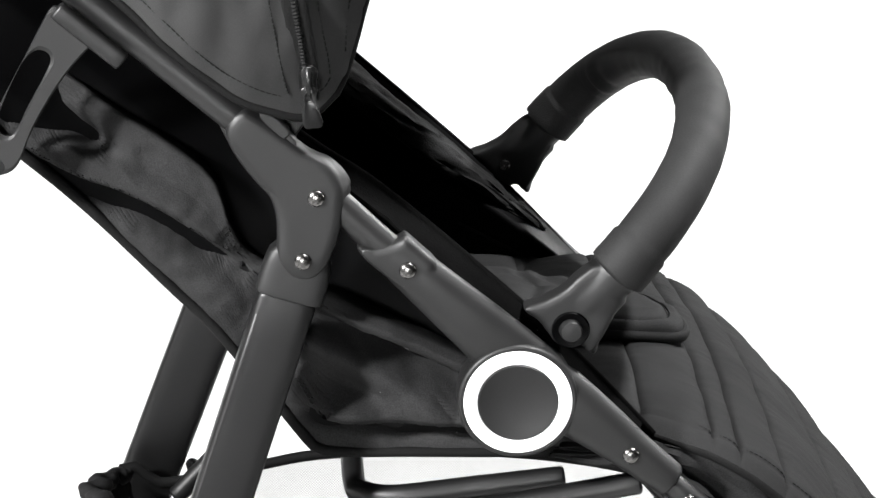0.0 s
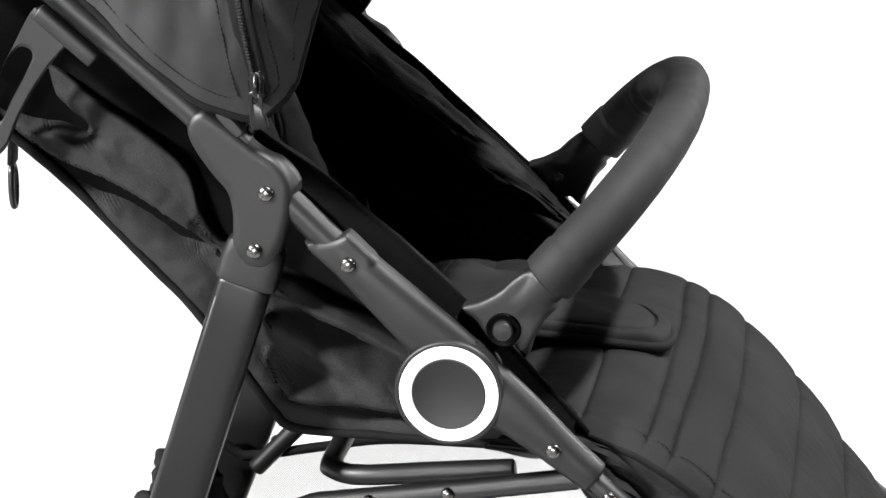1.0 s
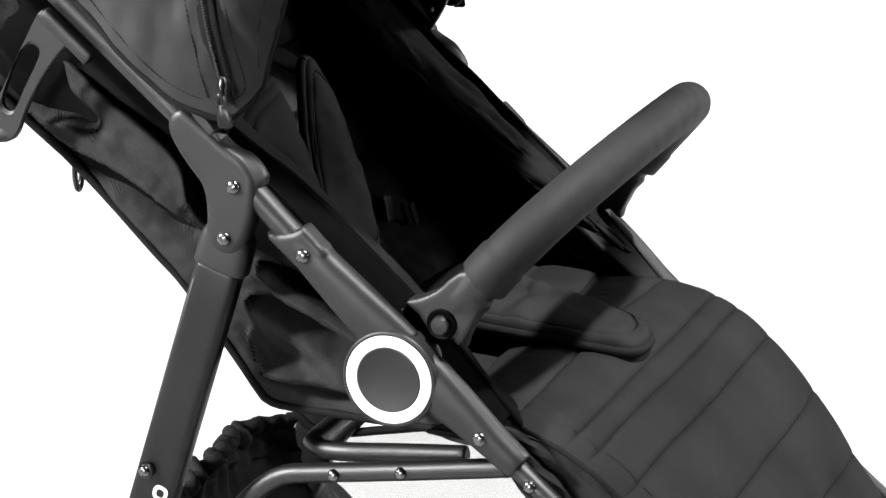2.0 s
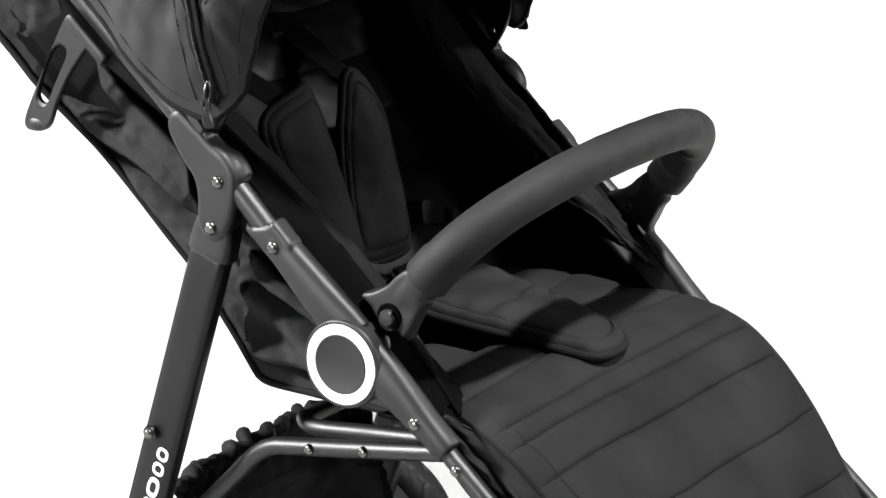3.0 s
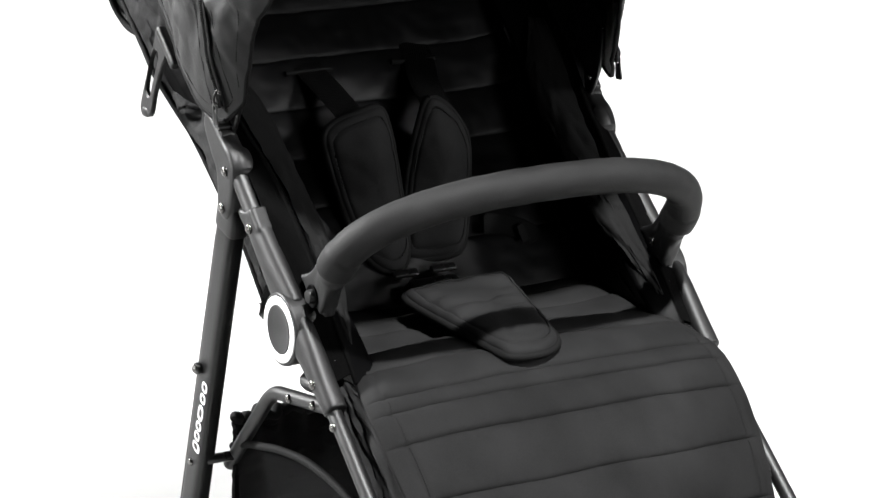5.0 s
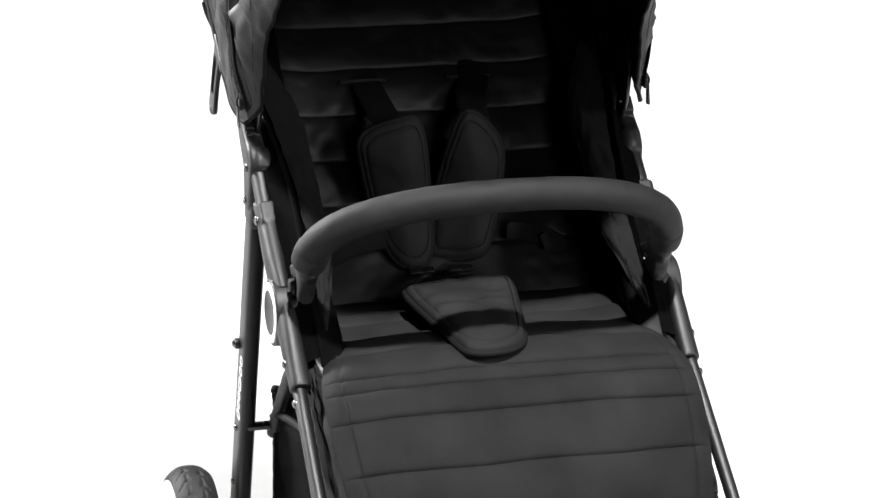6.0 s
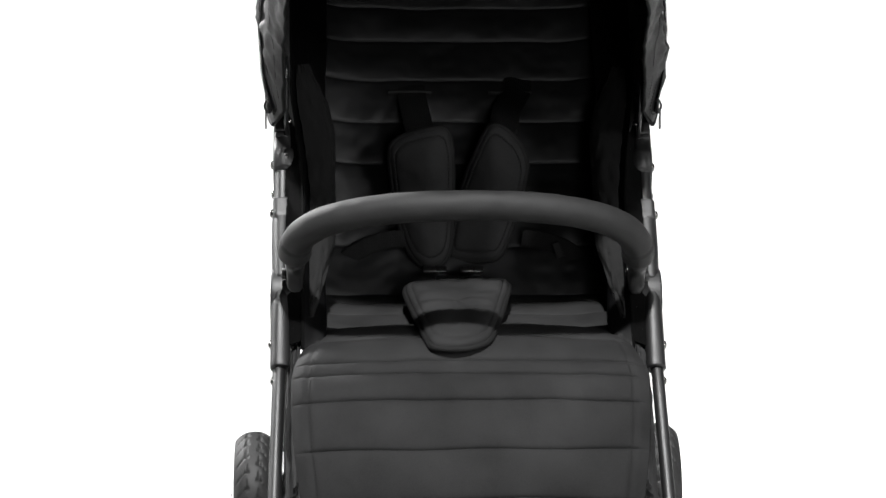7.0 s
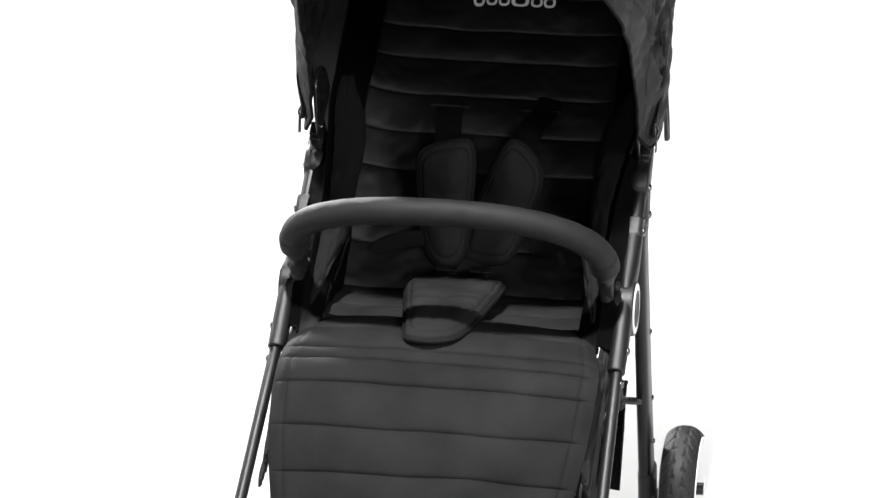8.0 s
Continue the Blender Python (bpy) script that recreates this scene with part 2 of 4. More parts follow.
def sweep(path, ra, rb=None, n=20, power=2.0, side=(0, 1, 0), cap=0.3):
    """A tube along the path: half-width ra across, rb towards side. power over 2 squares the section off. cap rounds the ends."""
    p = np.asarray(path, float)
    m = len(p)
    ra = np.broadcast_to(np.asarray(ra, float), (m,)).copy()
    rb = ra.copy() if rb is None else np.broadcast_to(np.asarray(rb, float), (m,)).copy()
    tan = np.gradient(p, axis=0)
    tan /= np.linalg.norm(tan, axis=1)[:, None]
    side = np.asarray(side, float)
    ph = np.linspace(0, 2 * np.pi, n, endpoint=False)
    cx = np.sign(np.cos(ph)) * np.abs(np.cos(ph)) ** (2 / power)
    cy = np.sign(np.sin(ph)) * np.abs(np.sin(ph)) ** (2 / power)
    rings = []
    if abs(side @ tan[0]) > 0.99:
        side = np.array([1.0, 0, 0])
    ref = side - tan[0] * (side @ tan[0])
    for i in range(m):
        ref = ref - tan[i] * (ref @ tan[i])
        ref = ref / np.linalg.norm(ref)
        across = np.cross(tan[i], ref)
        rings.append((p[i], across, ref, ra[i], rb[i], tan[i]))
    full = []
    if cap:
        c0 = rings[0]
        for k, d in ((0.0, 1.0), (0.55, 0.75), (0.87, 0.4)):
            full.append((c0[0] + c0[5] * cap * c0[3] * (d - 1), c0[1], c0[2], c0[3] * (1 - cap + cap * k), c0[4] * (1 - cap + cap * k), c0[5]))
        full = [(q[0] if i else q[0], *q[1:]) for i, q in enumerate(full)]
        full = [(c0[0] - c0[5] * cap * c0[3] * e + c0[5] * cap * c0[3], *q[1:]) for q, e in zip(full, (1.0, 0.75, 0.4))]
    full += rings
    if cap:
        c1 = rings[-1]
        for k, e in ((0.87, 0.4), (0.55, 0.75), (0.0, 1.0)):
            full.append((c1[0] - c1[5] * cap * c1[3] * (1 - e), c1[1], c1[2], c1[3] * (1 - cap + cap * k), c1[4] * (1 - cap + cap * k), c1[5]))
        # keep the order along the path: pull the plain end rings in a little
        full[3] = (c0[0] + c0[5] * cap * c0[3], *c0[1:])
        full[0], full[1], full[2] = ((c0[0] + c0[5] * cap * c0[3] * (1 - e), *q[1:]) for q, e in zip(full[:3], (1.0, 0.75, 0.4)))
        k = len(full) - 4
        full[k] = (c1[0] - c1[5] * cap * c1[3], *c1[1:])
        full[k + 1], full[k + 2], full[k + 3] = ((c1[0] - c1[5] * cap * c1[3] * (1 - e), *q[1:]) for q, e in zip(full[k + 1:], (0.4, 0.75, 1.0)))
    v, f = [], []
    for c, a, b, x, y, _ in full:
        v.append(c + np.outer(cx * x, a) + np.outer(cy * y, b))
    v = np.concatenate(v)
    for i in range(len(full) - 1):
        for j in range(n):
            f.append((i * n + j, i * n + (j + 1) % n, (i + 1) * n + (j + 1) % n, (i + 1) * n + j))
    f.append(tuple(range(n - 1, -1, -1)))
    f.append(tuple(range((len(full) - 1) * n, len(full) * n)))
    return v, f


def plate(outline, y0, y1, bevel=0.003, n=72):
    """An upright plate with this outline in x and z, from y0 (outer face) to y1, its edges rounded."""
    o = smooth_path(outline, n, closed=True)
    area = 0.5 * np.sum(o[:, 0] * np.roll(o[:, 1], -1) - np.roll(o[:, 0], -1) * o[:, 1])
    if area < 0:
        o = o[::-1]
    t = np.roll(o, -1, 0) - np.roll(o, 1, 0)
    t /= np.linalg.norm(t, axis=1)[:, None]
    nrm = np.stack([t[:, 1], -t[:, 0]], 1)
    sgn = 1 if y1 > y0 else -1
    rings = []
    for inset, dep in ((bevel * 1.15, 0.0), (bevel, 0.0), (bevel * 0.3, bevel * 0.3), (0, bevel)):
        rings.append((o - nrm * inset, y0 + sgn * dep))
    for inset, dep in ((0, bevel), (bevel * 0.3, bevel * 0.3), (bevel, 0.0)):
        rings.append((o - nrm * inset, y1 - sgn * dep))
    v, f = [], []
    for q, y in rings:
        v.append(np.stack([q[:, 0], np.full(n, y), q[:, 1]], 1))
    for i in range(len(rings) - 1):
        for j in range(n):
            f.append((i * n + j, i * n + (j + 1) % n, (i + 1) * n + (j + 1) % n, (i + 1) * n + j))
    f.append(tuple(range(n - 1, -1, -1)))
    f.append(tuple(range((len(rings) - 1) * n, len(rings) * n)))
    return np.concatenate(v), f


def lathe(profile, centre, axis=(0, -1, 0), n=32):
    """Turned shape: (radius, height along the axis) pairs, from the tip or not, closed where the radius is 0."""
    ax = Vector(axis).normalized()
    q = ax.to_track_quat("Z", "Y")
    v, f, m = [], [], len(profile)
    for r, h in profile:
        for j in range(n):
            a = 2 * math.pi * j / n
            w = q @ Vector((r * math.cos(a), r * math.sin(a), h)) + Vector(centre)
            v.append(tuple(w))
    for i in range(m - 1):
        for j in range(n):
            f.append((i * n + j, i * n + (j + 1) % n, (i + 1) * n + (j + 1) % n, (i + 1) * n + j))
    f.append(tuple(range(n - 1, -1, -1)))
    f.append(tuple(range((m - 1) * n, m * n)))
    return np.array(v), f


def sheet(fn, nu, nv, thick):
    """A cloth of that thickness: fn(u, v) for u and v from 0 to 1 gives its middle."""
    g = np.array([[fn(i / nu, j / nv) for j in range(nv + 1)] for i in range(nu + 1)], float)
    du, dv = np.gradient(g, axis=0), np.gradient(g, axis=1)
    nr = np.cross(du, dv)
    nr /= np.maximum(np.linalg.norm(nr, axis=2), 1e-12)[..., None]
    a, b = g + nr * thick / 2, g - nr * thick / 2
    k = (nu + 1) * (nv + 1)
    v = np.concatenate([a.reshape(-1, 3), b.reshape(-1, 3)])
    f = []
    at = lambda i, j: i * (nv + 1) + j
    for i in range(nu):
        for j in range(nv):
            f.append((at(i, j), at(i + 1, j), at(i + 1, j + 1), at(i, j + 1)))
            f.append((k + at(i, j), k + at(i, j + 1), k + at(i + 1, j + 1), k + at(i + 1, j)))
    for i in range(nu):
        f.append((at(i, 0), k + at(i, 0), k + at(i + 1, 0), at(i + 1, 0)))
        f.append((at(i, nv), at(i + 1, nv), k + at(i + 1, nv), k + at(i, nv)))
    for j in range(nv):
        f.append((at(0, j), at(0, j + 1), k + at(0, j + 1), k + at(0, j)))
        f.append((at(nu, j), k + at(nu, j), k + at(nu, j + 1), at(nu, j + 1)))
    return v, f


def xz(pts, y):
    return [(x, y, z) for x, z in pts]


def up(geo):
    """From heights over the hub to heights over the floor."""
    v = np.array(geo[0], float)
    v[:, 2] += H
    return v, geo[1]


def fold(x, y, z, amp, size):
    return amp * noise.noise(Vector((x * size, y * size, z * size)))



def ring_plate(outer, inner, y0, y1, n=64, bevel=0.0012):
    """An upright plate with a slot: two outlines in x and z, from y0 to y1."""
    o, i = smooth_path(outer, n, True), smooth_path(inner, n, True)
    mid = i.mean(0)
    fix = lambda q: q if np.sum(q[:, 0] * np.roll(q[:, 1], -1) - np.roll(q[:, 0], -1) * q[:, 1]) > 0 else q[::-1]
    o, i = fix(o), fix(i)
    # start both outlines where they lie nearest to each other in angle
    ang = lambda q: np.arctan2(q[:, 1] - mid[1], q[:, 0] - mid[0])
    o = np.roll(o, -int(np.argmin(np.abs(ang(o)))), 0)
    i = np.roll(i, -int(np.argmin(np.abs(ang(i)))), 0)
    v, f = [], []
    sg = 1 if y1 > y0 else -1
    for q, y in ((i, y0 + sg * bevel), (i + (o - i) * 0.1, y0), (o + (i - o) * 0.12, y0), (o, y0 + sg * bevel), (o, y1), (i, y1)):
        v.append(np.stack([q[:, 0], np.full(n, y), q[:, 1]], 1))
    for k in range(6):
        a, b = k * n, (k + 1) % 6 * n
        for j in range(n):
            f.append((a + j, a + (j + 1) % n, b + (j + 1) % n, b + j))
    return np.concatenate(v), f


def cushion(outline, place, thick, n=64, stitch=0.86, wrinkle=None):
    """A stuffed pad: an outline in its own plane, place(a, b, h) puts it in the room."""
    o = smooth_path(outline, n, True)
    mid = o.mean(0)
    v, f = [], []
    prof = [(1.0, 0.0), (0.995, 0.22), (0.975, 0.36), (0.93, 0.46), (stitch + 0.015, 0.48), (stitch, 0.36), (stitch - 0.015, 0.48), (0.79, 0.58), (0.72, 0.63), (0.64, 0.67), (0.55, 0.70), (0.45, 0.73), (0.35, 0.75), (0.25, 0.77), (0.14, 0.78), (0.02, 0.78)]
    prof = [(s, -h * 0.6) for s, h in reversed(prof[:4])][:-1] + prof
    for s, h in prof:
        for p in mid + (o - mid) * s:
            v.append(place(p[0], p[1], h * thick + (fold(p[0], p[1], thick, 0.0018, 60) + (wrinkle(p[0], p[1]) * min(1.0, 3 * (1 - s)) if wrinkle else 0.0)) * (h > 0)))
    m = len(prof)
    for i in range(m - 1):
        for j in range(n):
            f.append((i * n + j, i * n + (j + 1) % n, (i + 1) * n + (j + 1) % n, (i + 1) * n + j))
    f.append(tuple(range(n - 1, -1, -1)))
    f.append(tuple(range((m - 1) * n, m * n)))
    rim = [place(*(mid + (p - mid) * 1.0), 0.0) for p in o]
    line_ = [place(*(mid + (p - mid) * stitch), 0.40 * thick) for p in o]
    return (np.array(v), f), rim + [rim[0]], line_ + [line_[0]]


def dashes(path, r, length, gap):
    """Separate stitches along a path, in one geometry."""
    p = np.asarray(path, float)
    d = np.r_[0, np.cumsum(np.linalg.norm(np.diff(p, axis=0), axis=1))]
    out, at = [], 0.0
    while at + length < d[-1]:
        q = [[np.interp(at + length * k, d, p[:, j]) for j in range(3)] for k in (0, 0.5, 1)]
        out.append(sweep(q, r, None, 5, cap=0))
        at += length + gap
    return join(*out)


# ---------------------------------------------------------------- the studio
def slab(x0, x1, y0, y1, z0, z1):
    v = [(x, y, z) for z in (z0, z1) for y in (y0, y1) for x in (x0, x1)]
    return v, [(0, 2, 3, 1), (4, 5, 7, 6), (0, 1, 5, 4), (2, 6, 7, 3), (0, 4, 6, 2), (1, 3, 7, 5)]


floor = part("floor", slab(-9, 9, -9, 9, -0.1, 0.0), FLOOR, flat=True)
tagged(floor, "seamless white studio floor, brightly and evenly lit", "floor", kind="structure")
# Unseen walls and ceiling close the room and keep bounce off the pushchair.
for name, box in (("wall_west", (-9.2, -9, -9, 9, -0.1, 7.2)), ("wall_east", (9, 9.2, -9, 9, -0.1, 7.2)),
                  ("wall_south", (-9, 9, -9.2, -9, -0.1, 7.2)), ("wall_north", (-9, 9, 9, 9.2, -0.1, 7.2))):
    tagged(part(name, slab(*box), UNSEEN_SHELL, flat=True), "unseen studio wall, made dark to cut bounced light", "wall", kind="structure")
tagged(part("ceiling", slab(-9, 9, -9, 9, 7.2, 7.35), UNSEEN_SHELL, flat=True), "unseen studio ceiling, made dark to cut bounced light", "ceiling", kind="structure")

# ---------------------------------------------------------------- the pushchair
pram = new("pushchair")
tagged(pram, "black folding pushchair with foam bumper bar on white floor", "pushchair")


FRAME_PARTS = {"push_tube", "hinge_elbow", "latch_step", "leg_socket", "rivet", "hub_sleeve", "lower_arm", "hub", "reflector_ring", "hub_cap", "front_tube", "link_tube",
               "link_pin", "side_hook", "clamp", "hook_toe", "canopy_stay", "seat_side", "frame_sleeve", "shadow_tape", "side_lining", "side_bolster", "edge_rib", "rear_leg"}
SKEW = np.array([-0.006, 0.0, -0.005])


def stand(geo, level=True):
    """The pushchair stands a little turned, and its folding frame is slightly skewed: the far side lies further back and lower."""
    x, y, z = np.asarray(geo[0], float).T
    v = np.stack([x - 0.0090 + 0.0129 * x - 0.0393 * y, y + 0.0018 - 0.0025 * x + 0.0106 * y, z + (0.0 if level else -0.0033 + 0.0085 * x - 0.0149 * y)], 1)
    return v, geo[1]


def add(name, geo, mat, parent=None, label=""):
    far = np.asarray(geo[0])[:, 1].mean() > 0.14
    if far and (name in FRAME_PARTS or (parent and parent.name.startswith("seat_side"))):
        geo = (np.asarray(geo[0], float) + SKEW, geo[1])
    return part(name, up(stand(geo, False)), mat, parent or pram, label)


def group_part(name, parent, label=""):
    ob = new(name)
    ob.parent = parent
    CENTRE[ob.name] = CENTRE.get(parent.name, np.zeros(3))
    if label:
        tagged(ob, label)
    return ob


def rivet(at, parent, r=0.0052, side=-1):
    x, y, z = at
    prof = [(r * 0.98, -0.002), (r, 0.0004), (r * 0.97, 0.0012), (r * 0.82, 0.0022), (r * 0.55, 0.0029), (r * 0.25, 0.0032), (r * 0.02, 0.0033)]
    return add("rivet", lathe(prof, (x, y, z), (0, side, 0), 20), STEEL, parent, "domed steel rivet head")


def meld(ob, size, rounds):
    """Let the overlapping forms of a moulding run into one another."""
    m = ob.modifiers.new("meld", "REMESH")
    m.mode, m.voxel_size, m.use_smooth_shade = "VOXEL", size, True
    m = ob.modifiers.new("soften", "SMOOTH")
    m.factor, m.iterations = 0.5, rounds


def line(a, b, n=8):
    a, b = np.asarray(a, float), np.asarray(b, float)
    return [tuple(a + (b - a) * i / (n - 1)) for i in range(n)]


SIDES = (-1, 1)


def sided(geo, s):
    """Built for the side of negative y; mirrored for the other."""
    return geo if s < 0 else mirror(geo)


ELBOW = [(-0.1560, 0.1808), (-0.1610, 0.1810), (-0.1660, 0.1780), (-0.1694, 0.1715), (-0.1689, 0.1625), (-0.1622, 0.1498), (-0.1520, 0.1362), (-0.1447, 0.1275), (-0.1415, 0.1160), (-0.1411, 0.1039),
         (-0.1412, 0.0910), (-0.1345, 0.0798), (-0.1257, 0.0765), (-0.1172, 0.0792), (-0.1091, 0.0905), (-0.1032, 0.1090), (-0.1010, 0.1300),
         (-0.1040, 0.1400), (-0.1111, 0.1495), (-0.1185, 0.1542), (-0.1250, 0.1580), (-0.1420, 0.1712)]
HOOK = [(-0.2680, 0.2425), (-0.2641, 0.2455), (-0.2600, 0.2425), (-0.2520, 0.2325), (-0.2446, 0.2232), (-0.2455, 0.2212), (-0.2570, 0.2085), (-0.2696, 0.1905),
        (-0.2808, 0.1705), (-0.2885, 0.1525), (-0.2964, 0.1458), (-0.3117, 0.1444), (-0.3166, 0.1504), (-0.3108, 0.1640), (-0.2974, 0.1890), (-0.2844, 0.2125), (-0.2730, 0.2340)]
HOOK_SLOT = [(-0.2771, 0.2192), (-0.2703, 0.2185), (-0.2680, 0.2133), (-0.2726, 0.2030), (-0.2825, 0.1853), (-0.2904, 0.1702), (-0.2971, 0.1694),
             (-0.3004, 0.1760), (-0.2942, 0.1931), (-0.2856, 0.2104)]
for s in SIDES:
    y = -0.2135
    # push tube from the handle down to the elbow, and on into the hub sleeve
    add("push_tube", sided(sweep(smooth_path(xz([(-0.41, 0.386), (-0.245, 0.2445), (-0.164, 0.1753), (-0.12, 0.1352), (-0.0815, 0.0985), (-0.04, 0.0595)], y), 24), 0.0096), s), TUBE,
        label="round matt black aluminium push tube")
    elbow = add("hinge_elbow", sided(join(plate(ELBOW, -0.2250, -0.2050, 0.0052, 120),
                                          sweep(smooth_path(xz([(-0.1635, 0.1752), (-0.146, 0.1600), (-0.124, 0.140)], y), 12), np.linspace(0.0108, 0.0140, 12), np.linspace(0.0106, 0.0114, 12), 28, 2.4),
                                          sweep(smooth_path(xz([(-0.128, 0.143), (-0.119, 0.1355), (-0.108, 0.1255), (-0.1035, 0.1215)], -0.2105), 10),
                                                [0.0120, 0.0150, 0.0166, 0.0172, 0.0172, 0.0170, 0.0164, 0.0152, 0.0138, 0.0120], [0.0110, 0.0130, 0.0142, 0.0147, 0.0148, 0.0147, 0.0143, 0.0136, 0.0126, 0.0112])), s), PLASTIC,
                label="satin black moulded hinge plate")
    meld(elbow, 0.0010, 14)
    for k in range(3):
        c = np.array([-0.1262 - 0.0040 * k, 0.1560 + 0.0068 * k])
        add("latch_step", sided(plate([tuple(c + np.array(p)) for p in ((-0.0125, 0.0115), (-0.0155, 0.0075), (-0.0040, -0.0045), (-0.0005, -0.0048), (0.0012, -0.0008), (-0.0090, 0.0100))],
                                      -0.2215 - 0.0010 * k, -0.2080, 0.0009, 36), s), PLASTIC, elbow)
    rivet((-0.1180, s * 0.2252, 0.1285), elbow, side=s)
    rivet((-0.1262, s * 0.2252, 0.0897), elbow, side=s)
    add("leg_socket", sided(sweep(line((-0.1255, -0.2120, 0.096), (-0.1348, -0.2120, 0.0642), 6), [0.0150, 0.0190, 0.0200, 0.0204, 0.0204, 0.0204], 0.0110, 40, 4.0, cap=0.06), s), PLASTIC,
        label="satin black socket over the leg")
    leg = add("rear_leg", sided(sweep(line((-0.1345 if s < 0 else -0.133, -0.2120, 0.067), (-0.2675 if s < 0 else -0.291, -0.2120, -0.350), 14), 0.0180 if s < 0 else 0.0215, 0.0096, 48, 4.0), s), LEG_COAT,
              label="flat-oval matt black aluminium rear leg")
    if s < 0:
        knob = add("locking_knob", lathe([(0.0045, -0.001), (0.0045, 0.006), (0.0062, 0.007), (0.0066, 0.011), (0.0058, 0.0125), (0.001, 0.013)],
                                         (-0.1948, s * 0.2145, -0.0957), (0, s, 0), 20), GLOSSY, leg, "round black locking knob with steel pin")
        rivet((-0.1948, s * 0.2272, -0.0957), knob, 0.0045, s)
    else:
        rivet((-0.1990, s * 0.2215, -0.0962), leg, 0.0042, s)
    rivet((-0.2230 if s < 0 else -0.2400, s * 0.2215, -0.206), leg, 0.0042, s)
    rivet((-0.2465 if s < 0 else -0.2680, s * 0.2215, -0.280), leg, 0.0042, s)
    add("edge_rib", sided(sweep(line((-0.1530, -0.2165, 0.0560), (-0.2845 if s < 0 else -0.311, -0.2165, -0.350), 10), 0.0021, 0.0042, 12, 2.5), s), TUBE, leg)
    # a printed mark down the leg, as plain pale shapes
    for k, (wide, tall) in enumerate(((0.0112, 0.0165), (0.0110, 0.0118), (0.0110, 0.0118), (0.0190, 0.0118), (0.0120, 0.0118), (0.0120, 0.0118))):
        t = (0.045, 0.195, 0.345, 0.540, 0.755, 0.925)[k]
        c = np.array([-0.2125, -0.1885]) + np.array([0.0295, 0.0805]) * t
        d = np.array([0.344, 0.939])
        e = np.array([-0.939, 0.344])
        o = [tuple(c + d * wide / 2 * math.copysign(abs(math.cos(q)) ** 0.75, math.cos(q)) + e * tall / 2 * math.copysign(abs(math.sin(q)) ** 0.75, math.sin(q)) - e * (0.0018 if k == 0 else 0))
             for q in np.linspace(0, 2 * math.pi, 16, endpoint=False)]
        i = [tuple(np.array(p) * 0.55 + c * 0.45) for p in o]
        if s < 0:
            add("printed_mark", ring_plate(o, i, -0.2219, -0.2212, 24, 0.0001), WHITE, leg, "pale printed oval mark")
    # hub sleeve, hub and lower arm
    sl = smooth_path(xz([(-0.0745, 0.0925), (-0.062, 0.0805), (-0.034, 0.0545), (-0.006, 0.0284), (0.004, 0.018)], y - 0.0004), 16)
    arm = smooth_path(xz([(-0.018, 0.0375), (-0.006, 0.0255), (0.006, 0.0140), (0.018, 0.0040), (0.034, -0.0075), (0.052, -0.0215), (0.070, -0.0365), (0.0940, -0.0562)], y - 0.0004), 18)
    lip = plate([(-0.0664, 0.1040), (-0.0685, 0.1026), (-0.0710, 0.1012), (-0.0759, 0.0992), (-0.0858, 0.0973), (-0.0930, 0.0974), (-0.0945, 0.0960), (-0.0925, 0.0925), (-0.0890, 0.0880), (-0.0800, 0.0800),
                 (-0.0700, 0.0715), (-0.0600, 0.0640), (-0.0520, 0.0700), (-0.0480, 0.0850), (-0.0560, 0.0945), (-0.0630, 0.1012)], -0.2242, -0.2040, 0.0045, 120)
    sleeve = add("hub_sleeve", sided(join(lip, sweep(sl, np.linspace(0.0128, 0.0200, 16), np.interp(np.linspace(0, 1, 16), [0, 0.3, 0.6, 1], [0.0105, 0.0118, 0.0118, 0.0100]), 32, 2.3, cap=0.15)), s), PLASTIC,
                 label="satin black sleeve leading into the round hub")
    meld(sleeve, 0.0010, 8)
    rivet((-0.0650, s * 0.2252, 0.0835), sleeve, side=s)
    lower = add("lower_arm", sided(sweep(arm, np.interp(np.linspace(0, 1, 18), [0, 0.2, 0.4, 0.6, 0.8, 1], [0.0175, 0.0192, 0.0196, 0.0160, 0.0126, 0.0110]),
                                         np.interp(np.linspace(0, 1, 18), [0, 0.3, 0.5, 1], [0.009, 0.0112, 0.0118, 0.0112]), 32, 2.3, cap=0.2), s), PLASTIC,
                label="satin black tapering lower arm")
    rivet((0.0678, s * 0.2248, -0.0352), lower, side=s)
    hub = add("hub", lathe([(0.032, -0.026), (0.0352, -0.024), (0.0358, -0.003), (0.0354, -0.0008), (0.0342, 0.0002), (0.0332, 0.0002), (0.0328, -0.0002), (0.0236, 0.0), (0.0233, -0.005), (0.001, -0.005)],
                           (0, s * 0.2255, 0), (0, s, 0), 64), PLASTIC, label="round satin black hub housing")
    add("reflector_ring", lathe([(0.0240, -0.001), (0.0240, 0.0009), (0.0243, 0.0012), (0.0318, 0.0012), (0.0322, 0.0009), (0.0322, -0.001)],
                                (0, s * 0.2255, 0), (0, s, 0), 72), WHITE, hub, "white reflective ring")
    add("hub_cap", lathe([(0.0238, -0.004), (0.0238, 0.0014), (0.0234, 0.0018), (0.0222, 0.0016), (0.019, 0.0008), (0.013, 0.0), (0.006, -0.0005), (0.000001, -0.0007)],
                         (0, s * 0.2255, 0), (0, s, 0), 48), PLASTIC, hub, "slightly dished dark grey cap, scuffed")
    # front tube
    ft = add("front_tube", sided(sweep(line((0.0757, -0.2146, -0.0425), (0.4890, -0.2245, -0.392), 10), 0.0074), s), TUBE, label="slim matt black front tube")
